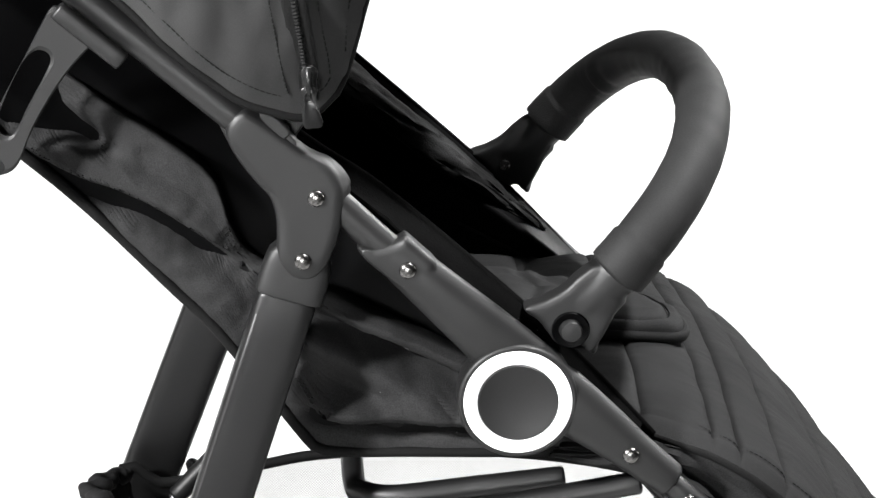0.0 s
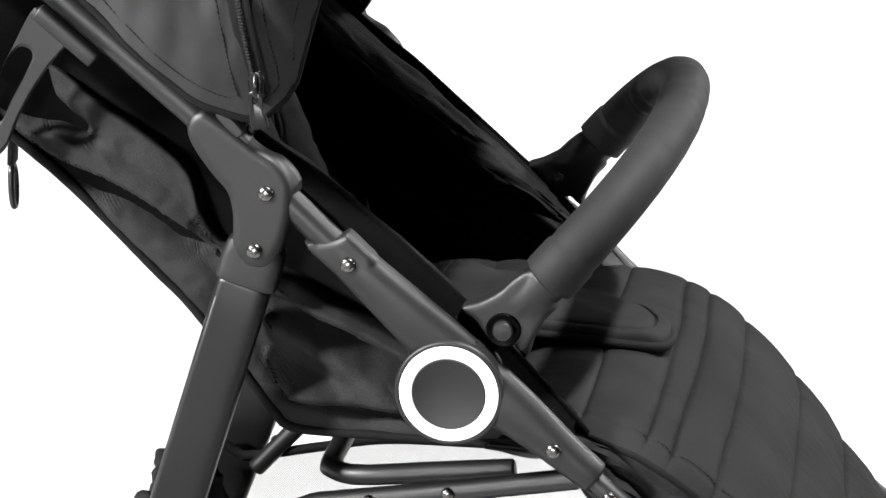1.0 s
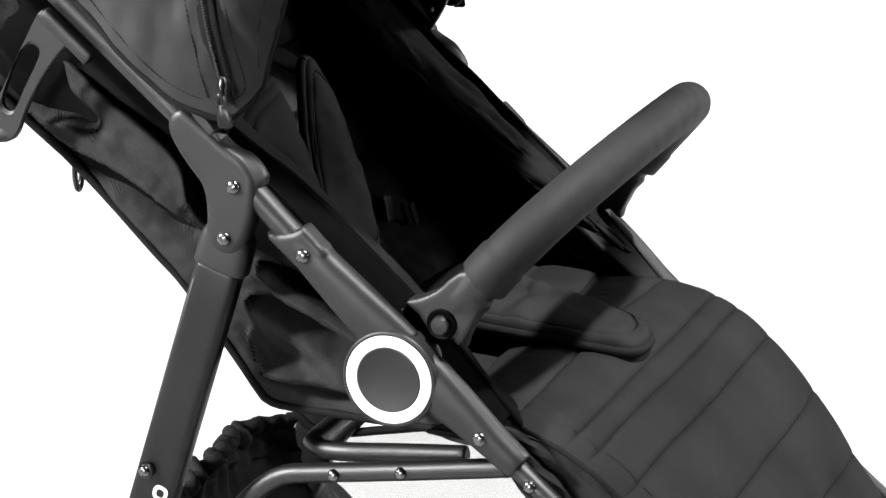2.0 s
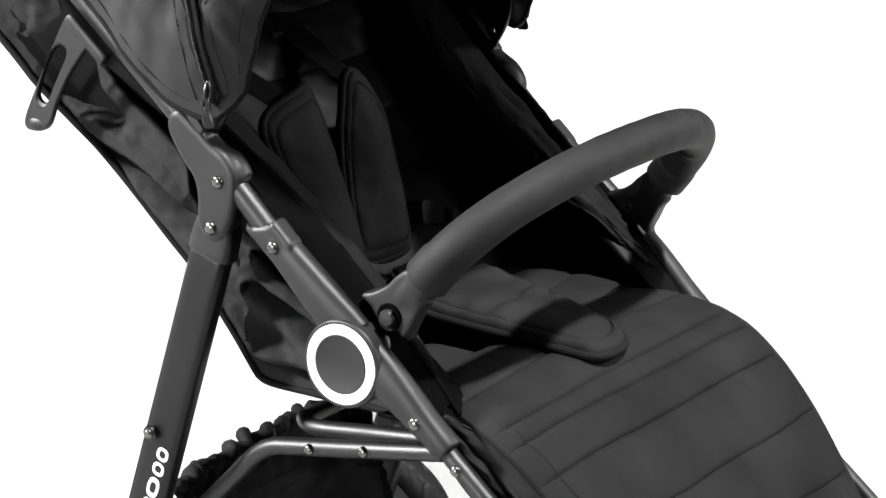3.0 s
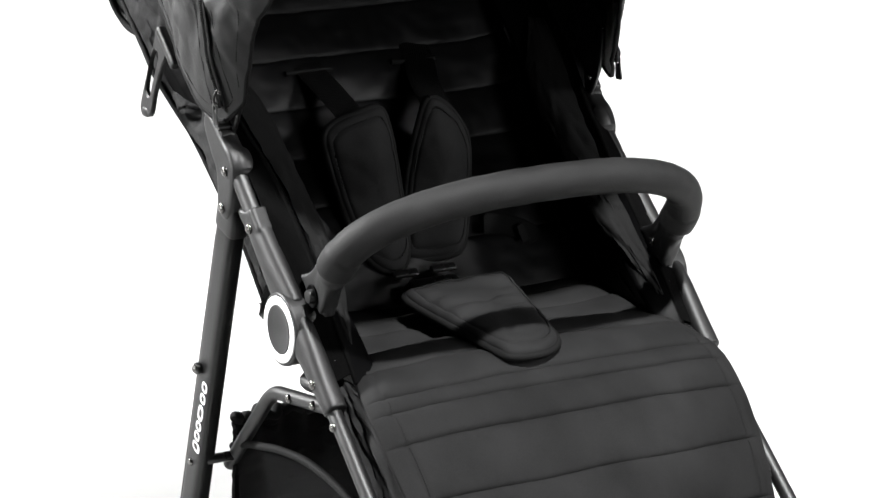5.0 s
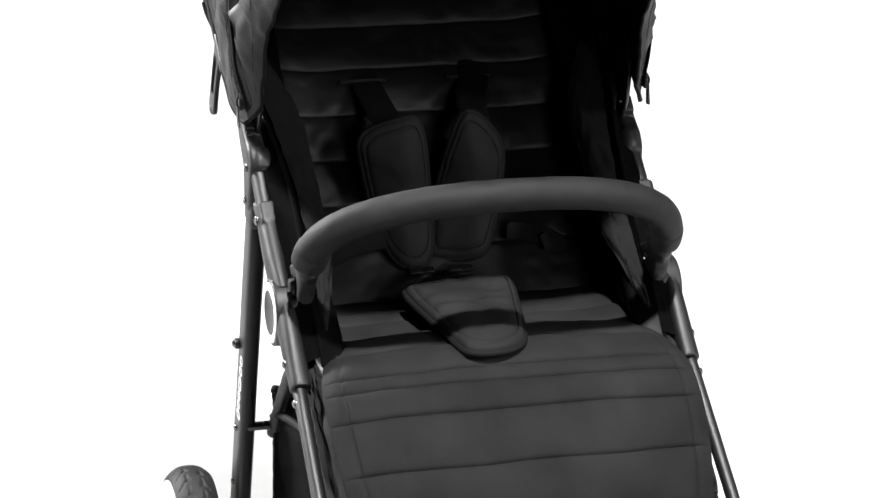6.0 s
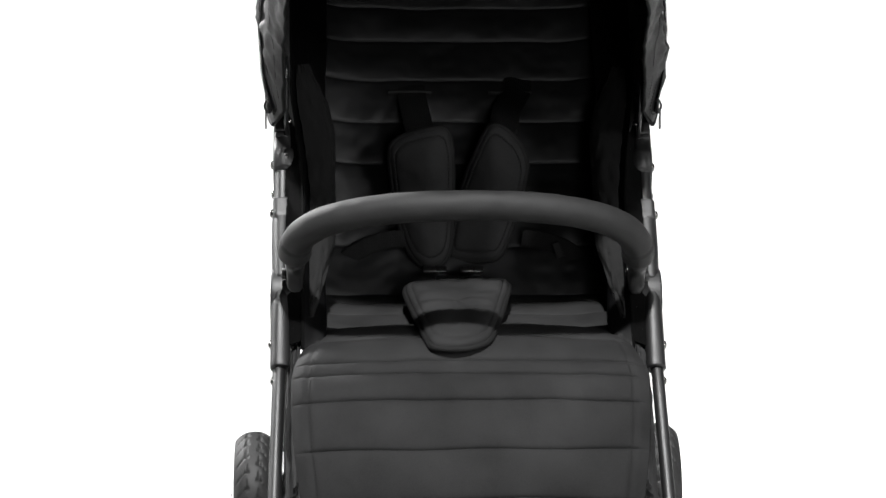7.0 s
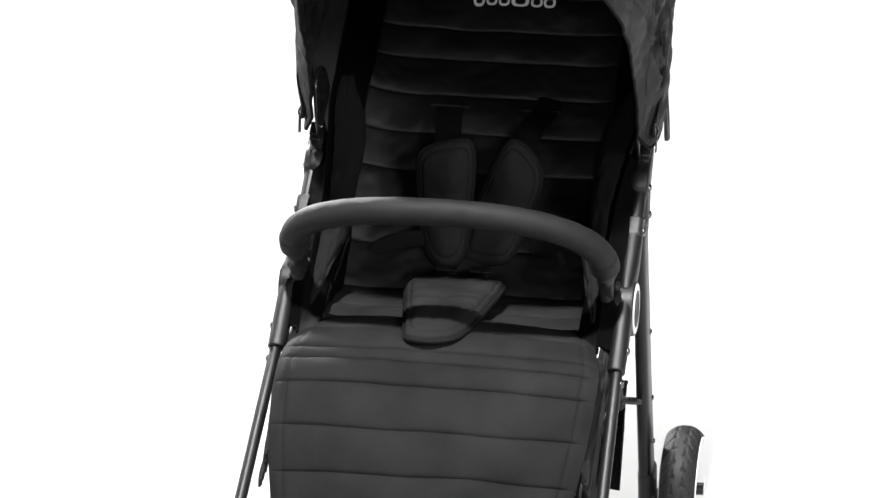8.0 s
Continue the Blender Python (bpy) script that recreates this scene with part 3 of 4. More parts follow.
    rivet((0.1038, s * 0.2220, -0.0668), ft, 0.0046, s)
    # link tube from the lower arm back and down to the rear leg
    lk = smooth_path(xz([(0.080, -0.0700), (0.029, -0.0790), (-0.03, -0.0890), (-0.078, -0.0968), (-0.1015, -0.1015), (-0.120, -0.1130),
                         (-0.140, -0.1335), (-0.173, -0.1675), (-0.204, -0.2010), (-0.2165, -0.2145)], -0.1805), 46)
    link = add("link_tube", sided(sweep(lk, 0.0074), s), TUBE, label="bent black link tube under the seat")
    rivet((-0.0598, s * 0.1878, -0.0937), link, 0.0046, s)
    rivet((-0.0066, s * 0.1878, -0.0848), link, 0.0046, s)
    add("link_pin", sided(sweep(line((-0.199, -0.177, -0.198), (-0.205, -0.212, -0.200), 4), 0.0052), s), GLOSSY, link)
    # carrying hook clamped to the push tube
    hook = add("side_hook", sided(ring_plate(HOOK, HOOK_SLOT, -0.2285, -0.2235, 72), s), PLASTIC, label="flat black plastic hook with a long slot")
    hook.data.polygons.foreach_set("use_smooth", [False] * len(hook.data.polygons))
    add("clamp", sided(sweep(line((-0.2640, -0.2265, 0.2435), (-0.2270, -0.2265, 0.2120), 8), 0.0058, 0.0050, 20, 3), s), PLASTIC, hook)
    add("hook_toe", sided(sweep(line((-0.3120, -0.2265, 0.1500), (-0.2955, -0.2265, 0.1505), 6), [0.004, 0.0055, 0.006, 0.006, 0.0055, 0.004], [0.002, 0.003, 0.0034, 0.0032, 0.0028, 0.002], 18), s), PLASTIC, hook)
    # canopy joint: a curved flat stay behind the canopy's corner
    stay = add("canopy_stay", sided(plate([(-0.166, 0.155), (-0.142, 0.152), (-0.124, 0.170), (-0.111, 0.199), (-0.108, 0.240), (-0.125, 0.260), (-0.160, 0.250), (-0.185, 0.215)],
                                          -0.2115, -0.2065, 0.0015, 56), s), GLOSSY, label="curved black plastic canopy joint")
    rivet((-0.129, s * 0.2058, 0.180), stay, 0.0036, -s)

# seat support bar, bent across under the seat
sb = [(0.035, -0.160, -0.0740), (-0.02, -0.160, -0.0800), (-0.070, -0.160, -0.0855), (-0.090, -0.150, -0.0865), (-0.0955, -0.13, -0.0865)]
sb = smooth_path(sb + [(-0.0955, 0.0, -0.0865)] + [(x, -y, z) for x, y, z in reversed(sb)], 80)
add("seat_support_bar", sweep(sb, 0.0072), TUBE, label="bent black tube under the seat")

# ---------------------------------------------------------------- bumper bar
BN, BF = np.array([0.0590, -0.1965, 0.0705]), np.array([0.0512, 0.1931, 0.0642])
BU = np.array([0.6420, 0.0, 0.7667])


def bar_point(ph):
    c, d = abs(math.cos(ph)) ** (2 / 2.3) * (1 if math.cos(ph) < 0 else -1), abs(math.sin(ph)) ** (2 / 2.3)
    return (BN + BF) / 2 + (BF - BN) / 2 * c + BU * (0.1155 + 0.0032 * c) * d + np.array([0.0, 0.0, -0.0086]) * d * d


bar = group_part("bumper_bar", pram, "curved black foam bumper bar on two brackets")
bp = np.array([bar_point(math.pi * i / 120) for i in range(121)])
bp = smooth_path(bp[::3], 220)
q = np.linspace(0, 1, 220)
rad = np.interp(q, [0, 0.006, 0.046, 0.051, 0.056, 0.2, 0.5, 0.8, 0.944, 0.949, 0.954, 0.994, 1], [0.0178, 0.0189, 0.0187, 0.0173, 0.0177, 0.0171, 0.0172, 0.0171, 0.0177, 0.0173, 0.0187, 0.0189, 0.0178])
wr = np.exp(-((q - 0.87) / 0.05) ** 2) + 0.6 * np.exp(-((q - 0.12) / 0.03) ** 2)
grip = sweep(bp, rad, None, 36, 2.0, (0.7, 0, -0.7), cap=0.2)
for p in grip[0]:
    k = int(np.argmin(((bp - p) ** 2).sum(1)))
    under = max(0.0, float((bp[k] - p) @ BU) / 0.017)
    p += np.array([1, 0, 1]) * (fold(*p, 0.0007, 55) + wr[k] * under * 0.0034 * noise.noise(Vector((q[k] * 60, p[1] * 12, 7))))
add("foam_grip", grip, FOAM, bar, "smooth black foam cover, creased near its ends")
for s in SIDES:
    shift = np.array([0, 0, 0]) if s < 0 else BF - BN * [1, -1, 1]
    yb = -0.1965
    arms = [sweep(smooth_path(xz([(0.030, 0.0400), (0.040, 0.0505), (0.050, 0.0610), (0.0620, 0.0740)], yb), 14), np.interp(np.linspace(0, 1, 14), [0, 0.4, 0.7, 1], [0.0085, 0.0115, 0.0140, 0.0154]),
                  np.interp(np.linspace(0, 1, 14), [0, 0.5, 1], [0.0080, 0.0115, 0.0150]), 32),
            sweep(smooth_path(xz([(0.0540, 0.0650), (0.0385, 0.0560), (0.0215, 0.0515), (0.0070, 0.0490)], yb), 16), [0.0140, 0.0140, 0.0138, 0.0134, 0.0128, 0.0121, 0.0113, 0.0105, 0.0096, 0.0087, 0.0078, 0.0068, 0.0057, 0.0046, 0.0035, 0.0024],
                  np.linspace(0.0125, 0.0060, 16), 28),
            sweep(smooth_path(xz([(0.0570, 0.0630), (0.0500, 0.0500), (0.0470, 0.0360), (0.0470, 0.0212)], yb), 16), [0.0130, 0.0128, 0.0124, 0.0118, 0.0112, 0.0105, 0.0097, 0.0089, 0.0080, 0.0071, 0.0062, 0.0053, 0.0044, 0.0036, 0.0028, 0.0020],
                  np.linspace(0.0125, 0.0060, 16), 28),
            plate([(0.0045, 0.0520), (0.0170, 0.0572), (0.0287, 0.0640), (0.0387, 0.0735), (0.0500, 0.0790), (0.0640, 0.0640), (0.0600, 0.0500), (0.0540, 0.0370), (0.0490, 0.0283),
                   (0.0440, 0.0235), (0.0390, 0.0290), (0.0300, 0.0300), (0.0206, 0.0350), (0.0138, 0.0440)], -0.2062, -0.1880, 0.0026, 96),
            lathe([(0.0112, -0.017), (0.0126, -0.015), (0.0126, -0.0015), (0.0115, 0.0), (0.001, 0.0)], (0.0322, -0.2062, 0.0396), (0, -1, 0), 36)]
    g = sided(join(*arms), s)
    br = add("bar_bracket", (g[0] + shift, g[1]), PLASTIC, bar, "satin black moulded bracket with release button")
    meld(br, 0.0010, 22)
    at = np.array([0.0325, s * 0.2064, 0.0392]) + shift
    # A proud ring whose black colour replaces the shade of a recess.
    add("button_collar", lathe([(0.0070, -0.003), (0.0070, 0.0004), (0.0106, 0.0014), (0.0114, 0.0002), (0.0114, -0.003)], at, (0, s, 0), 40), SHADE_SATIN, br, "ring round the button, black to stand in for recess shade")
    add("release_button", lathe([(0.0066, -0.012), (0.0066, 0.0042), (0.0058, 0.0056), (0.001, 0.006)], at, (0, s, 0), 28), PLASTIC, br)
    add("bracket_screw", lathe([(0.004, -0.002), (0.004, 0.0006), (0.0028, 0.0012), (0.0026, 0.0004), (0.0005, 0.0004)], np.array([0.0300, s * 0.1872, 0.0445]) + shift, (0, -s, 0), 18), STEEL, br, "small steel screw")

# ---------------------------------------------------------------- seat
LEG = smooth_path([(0.03, -0.034), (0.055, -0.032), (0.077, -0.031), (0.0985, -0.036), (0.1255, -0.0445), (0.1592, -0.0662), (0.2017, -0.1086),
                   (0.2445, -0.1624), (0.2770, -0.2042), (0.324, -0.2665)], 220)
LS = np.r_[0, np.cumsum(np.linalg.norm(np.diff(LEG, axis=0), axis=1))]


def at_x(x):
    return float(np.interp(x, LEG[:, 0], LS))


SEAMS = [at_x(x) for x in (0.03, 0.080, 0.1235, 0.1395, 0.1670, 0.2080, 0.2435, 0.2795, 0.324)]


def puff(s, seams, flatness=0.36):
    for a, b in zip(seams, seams[1:]):
        if a <= s <= b:
            return abs(math.sin(math.pi * (s - a) / (b - a))) ** flatness * min(1.0, 0.35 + (b - a) / 0.06)
    return 0.0


HALF = [[0, 0.05, 0.085, 0.11, 0.16, 0.21, 0.26, 0.31, 0.36], [0.174, 0.184, 0.194, 0.198, 0.198, 0.194, 0.187, 0.177, 0.155]]


def leg_fn(u, v):
    s = LS[-1] * u
    x, z = np.interp(s, LS, LEG[:, 0]), np.interp(s, LS, LEG[:, 1])
    dx, dz = np.interp(s + 0.002, LS, LEG[:, 0]) - np.interp(s - 0.002, LS, LEG[:, 0]), np.interp(s + 0.002, LS, LEG[:, 1]) - np.interp(s - 0.002, LS, LEG[:, 1])
    k = math.hypot(dx, dz)
    nx, nz = -dz / k, dx / k
    c = 2 * v - 1
    y = c * float(np.interp(s, *HALF))
    s2 = s + 0.004 * noise.noise(Vector((y * 9, s * 30, 3.3)))
    edge = max(0.0, (abs(c) - 0.87) / 0.13)
    groove = 0.0034 * max(math.exp(-((s2 - q) / 0.0019) ** 2) for q in SEAMS)
    inner = 0.0060 * puff(s2, SEAMS) - groove + fold(x, y, z, 0.0016, 26) + fold(x, y * 2, z, 0.0004, 75)
    brim = 0.0015 * math.sin(math.pi * min(1.0, edge)) - 0.002 * edge ** 2
    h = inner * (1 - edge) ** 1.2 + brim * (edge > 0) - 0.0024 * math.exp(-((abs(c) - 0.915) / 0.009) ** 2) - 0.002 * math.exp(-((abs(c) - 0.90) / 0.03) ** 2) * groove / 0.0034 + 0.009 * (1 - c * c) - 0.003
    return x + nx * h, y, z + nz * h


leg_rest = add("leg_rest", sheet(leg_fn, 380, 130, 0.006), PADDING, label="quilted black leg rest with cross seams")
for sgn in SIDES:
    ed = [leg_fn(u, 0.5 + sgn * 0.4985) for u in np.linspace(0.12, 1, 60)]
    add("edge_binding", sweep(ed, 0.0030, None, 12), PIPING, leg_rest, "stitched binding along the edge")
    ed = [np.array(leg_fn(u, 0.5 + sgn * 0.4525)) + [0.0024, 0, 0.0024] for u in np.linspace(0.16, 1, 160)]
    add("stitching", dashes(ed, 0.0005, 0.0022, 0.0012), STITCH, leg_rest, "row of black stitches")

SEAT_SEAMS = [0, 0.035, 0.082, 0.132, 0.15]


def seat_fn(u, v):
    s = 0.15 * u
    x = -0.105 + s
    c = 2 * v - 1
    y = c * 0.170
    return x, y, -0.037 + 0.005 * puff(s + 0.003 * noise.noise(Vector((y * 12, 1.2, 0))), SEAT_SEAMS) + 0.004 * abs(c) ** 6 + fold(x, y, 0, 0.0022, 25)


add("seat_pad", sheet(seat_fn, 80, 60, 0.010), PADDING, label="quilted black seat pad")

BACK_A, BACK_B = np.array([-0.100, -0.034]), np.array([-0.372, 0.310])
BL = float(np.linalg.norm(BACK_B - BACK_A))
BD = (BACK_B - BACK_A) / BL
BACK_SEAMS = [0.0, 0.065, 0.12, 0.175, 0.231, 0.288, 0.342, 0.388, BL]


def back_fn(u, v):
    p = BACK_A + (BACK_B - BACK_A) * u
    c = 2 * v - 1
    y = c * 0.176
    sb_ = u * BL + 0.002 * noise.noise(Vector((y * 14, u * 9, 0)))
    pucker = 0.0050 * max(math.exp(-((sb_ - q) / 0.0017) ** 2) for q in BACK_SEAMS[1:-1]) * (0.75 + 0.6 * noise.noise(Vector((y * 110, u * 40, 2))))
    h = 0.0042 * puff(sb_, BACK_SEAMS) - pucker + 0.020 * abs(c) ** 8 + fold(p[0], y, p[1], 0.003, 22) + fold(p[0], y, p[1], 0.001, 70)
    return p[0] + BD[1] * h, y, p[1] - BD[0] * h


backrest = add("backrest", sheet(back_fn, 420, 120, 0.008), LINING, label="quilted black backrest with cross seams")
for sgn in SIDES:
    slot = [np.array(back_fn(0.27 / BL, 0.5 + sgn * (0.062 + d) / 0.352)) + [BD[1] * 0.006, 0, -BD[0] * 0.006] for d in (-0.027, -0.013, 0, 0.013, 0.027)]
    add("strap_slot", sweep(slot, 0.0028, None, 10), STITCH, backrest, "bound slot for the shoulder strap")
for k, (wide, tall) in enumerate(((0.015, 0.022), (0.015, 0.016), (0.015, 0.016), (0.024, 0.016), (0.016, 0.016), (0.016, 0.016))):
    yc = (-0.0395, -0.0225, -0.0055, 0.0165, 0.039, 0.0565)[k]
    pl = lambda a, b, h: (BACK_A[0] + BD[0] * b + BD[1] * h, a, BACK_A[1] + BD[1] * b - BD[0] * h)
    o = [(wide / 2 * math.copysign(abs(math.cos(q)) ** 0.75, math.cos(q)), tall / 2 * math.copysign(abs(math.sin(q)) ** 0.75, math.sin(q))) for q in np.linspace(0, 2 * math.pi, 20, endpoint=False)]
    v, f = ring_plate(o, [(0.6 * a, 0.6 * b) for a, b in o], 0, 0.0006, 28, 0.0001)
    add("printed_mark", (np.array([pl(yc + a, 0.432 + b, 0.0125 + c) for a, c, b in v]), f), PRINT, backrest, "pale printed oval mark")

for sm in BACK_SEAMS[1:-1]:
    st = [np.array(back_fn(sm / BL, v)) + [BD[1] * 0.0042, 0, -BD[0] * 0.0042] for v in np.linspace(0.08, 0.92, 60)]
    add("stitching", dashes(st, 0.0010, 0.0036, 0.0010), STITCH, backrest, "row of black stitches")

# side walls of the seat: from the front rail edge to the slack lower edge
RAIL = smooth_path([(-0.36, 0.358), (-0.23, 0.250), (-0.1267, 0.1610), (-0.0785, 0.1250), (0.0062, 0.0490), (0.0455, 0.0095), (0.0857, -0.0355)], 60)
SLACK = smooth_path([(-0.42, 0.270), (-0.345, 0.205), (-0.289, 0.150), (-0.2466, 0.1079), (-0.2015, 0.0575), (-0.180, 0.034), (-0.135, -0.028), (-0.1215, -0.0455), (-0.1120, -0.0502),
                     (-0.06, -0.0512), (0.0, -0.0520), (0.05, -0.0510), (0.088, -0.0460)], 60)
# the slack side hangs clear of the frame: its upper edge, then its folds (a line in x and z, how far it stands out, how wide it is)
CREST = smooth_path([(-0.42, 0.396), (-0.372, 0.345), (-0.330, 0.288), (-0.304, 0.2420), (-0.286, 0.2140), (-0.2582, 0.1957), (-0.2363, 0.1789), (-0.2077, 0.160), (-0.1878, 0.1445), (-0.1770, 0.1310), (-0.1705, 0.1080), (-0.1610, 0.0880),
                     (-0.1440, 0.0760), (-0.1147, 0.0641), (-0.0783, 0.0456), (-0.0353, 0.0237), (0.010, 0.000), (0.050, -0.022), (0.088, -0.0400)], 60)
FOLDS = [([(-0.296, 0.186), (-0.276, 0.174), (-0.254, 0.162), (-0.240, 0.150)], -0.020, 0.008),
         ([(-0.240, 0.112), (-0.195, 0.075), (-0.160, 0.040)], 0.007, 0.014),
         ([(-0.136, 0.034), (-0.0914, 0.0096), (-0.0341, -0.0200)], 0.012, 0.010),
         ([(-0.150, 0.012), (-0.130, -0.010), (-0.118, -0.020)], 0.006, 0.006)]
FOLDS = [(smooth_path(p, 40), a, w) for p, a, w in FOLDS]
# pleats: the cloth above the line rolls out over the cloth below it (line, depth, width above, width below)
PLEATS = [([(-0.300, 0.166), (-0.2617, 0.1407), (-0.2349, 0.1296), (-0.2035, 0.1117), (-0.1793, 0.0939), (-0.1500, 0.0740)], 0.017, 0.036, 0.015),
          ([(-0.125, 0.0530), (-0.117, 0.0491), (-0.0719, 0.0290), (-0.0353, 0.0109), (-0.005, -0.004)], 0.019, 0.014, 0.015),
          ([(-0.1330, 0.0060), (-0.1158, -0.0170), (-0.1043, -0.0240), (-0.039, -0.0275), (0.02, -0.031)], 0.019, 0.016, 0.010)]
PLEATS = [(smooth_path(p, 60), a, wa, wb) for p, a, wa, wb in PLEATS]


def fold_lines(x, z):
    h = 0.0
    for p, a, w in FOLDS:
        d = np.hypot(p[:, 0] - x, p[:, 1] - z)
        k = int(np.argmin(d))
        if d[k] < 3 * w:
            h += a * math.exp(-(d[k] / w) ** 2) * min(1.0, 0.35 + min(k, 39 - k) / 9)
    for p, a, wa, wb in PLEATS:
        d = np.hypot(p[:, 0] - x, p[:, 1] - z)
        k = int(np.argmin(d))
        if d[k] < 4 * wa:
            ends = min(1.0, min(k, 59 - k) / 12)
            if z > p[k, 1]:
                r = d[k] / wa
                h += a * ends * math.exp(-r * r) * min(1.0, 0.72 + 0.28 * d[k] / 0.004)
            else:
                r = min(1.0, d[k] / 0.008)
                h += a * ends * (0.72 * (1 - r) - r * math.exp(-(d[k] / wb) ** 2))
    return h


OUT = [[-0.42, -0.32, -0.27, -0.19, -0.14], [0.212, 0.208, 0.192, 0.178, 0.172]]


def bell(v, m, w):
    return math.exp(-((v - m) / w) ** 2)


def wall_fn(u, v):
    i = u * 59
    r = np.array([np.interp(i, range(60), RAIL[:, k]) for k in (0, 1)])
    q = np.array([np.interp(i, range(60), SLACK[:, k]) for k in (0, 1)])
    p = r + (q - r) * v
    out = float(np.interp(q[0], *OUT))
    rail_y = float(np.interp(r[0], [-0.36, -0.17, -0.11, -0.06], [0.208, 0.205, 0.194, 0.188]))
    y = -float(np.interp(v, [0, 0.08, 0.2, 0.45, 0.8, 1.0], [rail_y, rail_y - 0.007, 0.166, 0.170 + 0.6 * (out - 0.171), 0.172 + 0.95 * (out - 0.171), out]))
    m = math.sin(math.pi * min(1, max(0, v))) ** 0.6
    return p[0], y + fold(p[0], 0.3, p[1], 0.003, 15) * m, p[1]


def slack_fn(u, v):
    i = u * 59
    r = np.array([np.interp(i, range(60), CREST[:, k]) for k in (0, 1)])
    q = np.array([np.interp(i, range(60), SLACK[:, k]) for k in (0, 1)])
    p = r + (q - r) * v
    out = float(np.interp(q[0], *OUT))
    y = -(0.179 + (out - 0.171) * (0.45 + 0.55 * v) - 0.008 * v)
    m = min(1.0, (1 - v) * 7) ** 0.7
    y -= fold_lines(p[0], p[1]) * m
    y += (fold(p[0], 0.3, p[1], 0.004, 15) + 0.004 * (0.25 - abs(noise.noise(Vector((p[0] * 22 + p[1] * 26, 0.7, p[1] * 9 - p[0] * 9))))) + fold(p[0] + 0.6 * p[1], 0.7, p[1], 0.003, 38) + fold(p[0], 0.9, p[1], 0.0011, 110)) * m
    y = max(-0.2015 - max(0.0, out - 0.19), min(y, -0.1635))
    return p[0], y + 0.016 * max(0.0, 1 - v / 0.05) ** 2, p[1] - 0.004 * max(0.0, 1 - v / 0.05) ** 2


def skirt_fn(u, v):
    x, y, z = wall_fn(0.22 + 0.76 * u, 0.0)
    return x - 0.004 * v + fold(x, v, z, 0.003, 60) * v, y - (0.2100 + y) * v, z - 0.010 * v


def tape_fn(u, v):
    x, y, z = wall_fn(0.30 + 0.68 * u, 0.02 + 0.20 * v)
    return x, y - 0.0032, z


def lining_fn(u, v):
    x, y, z = wall_fn(u, 0.97 * v)
    return x, min(y + 0.004 * min(1.0, 12 * v), -0.158), z + 0.002 * max(0.0, 1 - 12 * v)


def bolster_fn(u, v):
    x, y, z = wall_fn(0.33 + 0.60 * u, 0.03)
    d = float(np.interp(u, [0, 0.2, 0.45, 0.75, 1.0], [0.008, 0.022, 0.032, 0.026, 0.004]))
    puffed = 0.007 * math.sin(math.pi * v) * min(1.0, 6 * u, 4 * (1 - u))
    y = y + 0.005 + (-0.153 - (y + 0.005)) * v * min(1.0, d / 0.026)
    return x - d * v + puffed + fold(x, v, z, 0.003, 35), y + puffed + fold(x, 3 + v, z, 0.002, 50), z + fold(x, v, z, 0.0012, 80)


for s in SIDES:
    wall = add("seat_side", sided(sheet(slack_fn, 280, 130, 0.0025), s), FABRIC, label="slack black fabric seat side with folds")
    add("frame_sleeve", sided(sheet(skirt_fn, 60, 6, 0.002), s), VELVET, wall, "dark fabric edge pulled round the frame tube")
    # This sheet stands in for the tube's shadow as well as loop tape.
    add("shadow_tape", sided(sheet(tape_fn, 60, 10, 0.0012), s), VELVET, wall, "loop tape along the frame, near-black to carry the tube's shadow")
    # The lining's colour carries the shade of the hollow side.
    add("side_lining", sided(sheet(lining_fn, 70, 40, 0.0015), s), SHADE_SATIN, wall, "smooth lining inside the seat side, near-black to stand in for shade")
    add("side_bolster", sided(sheet(bolster_fn, 70, 14, 0.003), s), PIPING, wall, "lightly padded black inner edge of the seat side")
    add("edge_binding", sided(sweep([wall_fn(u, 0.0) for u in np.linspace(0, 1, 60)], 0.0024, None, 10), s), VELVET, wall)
    add("edge_binding", sided(sweep([slack_fn(u, 1.0) for u in np.linspace(0.0, 1, 90)], 0.0036, None, 10), s), PIPING, wall)


def sling_fn(u, v):
    i = u * 59 * 0.95
    q = np.array([np.interp(i, range(60), SLACK[:, k]) for k in (0, 1)])
    c = 2 * v - 1
    out = float(np.interp(q[0], *OUT))
    return q[0] + 0.010 * (1 - c * c), c * out, q[1] + 0.008 * (1 - c * c) + fold(q[0], c, q[1], 0.004, 14)


add("seat_sling", sheet(sling_fn, 70, 30, 0.003), FABRIC, label="black fabric underside and back of the seat")

# webbing loop with an oval ring hanging from the back of the seat
loop = group_part("ring_strap", pram, "short webbing with a metal ring")
add("webbing", sweep(smooth_path([(-0.335, -0.030, 0.150), (-0.345, -0.030, 0.120), (-0.349, -0.028, 0.088)], 10), 0.0024, 0.0085, 12, 4), WEBBING, loop)
rp = [(-0.349, -0.028 + 0.006 * math.sin(a), 0.071 + 0.016 * math.cos(a)) for a in np.linspace(0, 2 * math.pi, 32)]
add("oval_ring", sweep(rp, 0.0024, None, 10, cap=0), GLOSSY, loop)

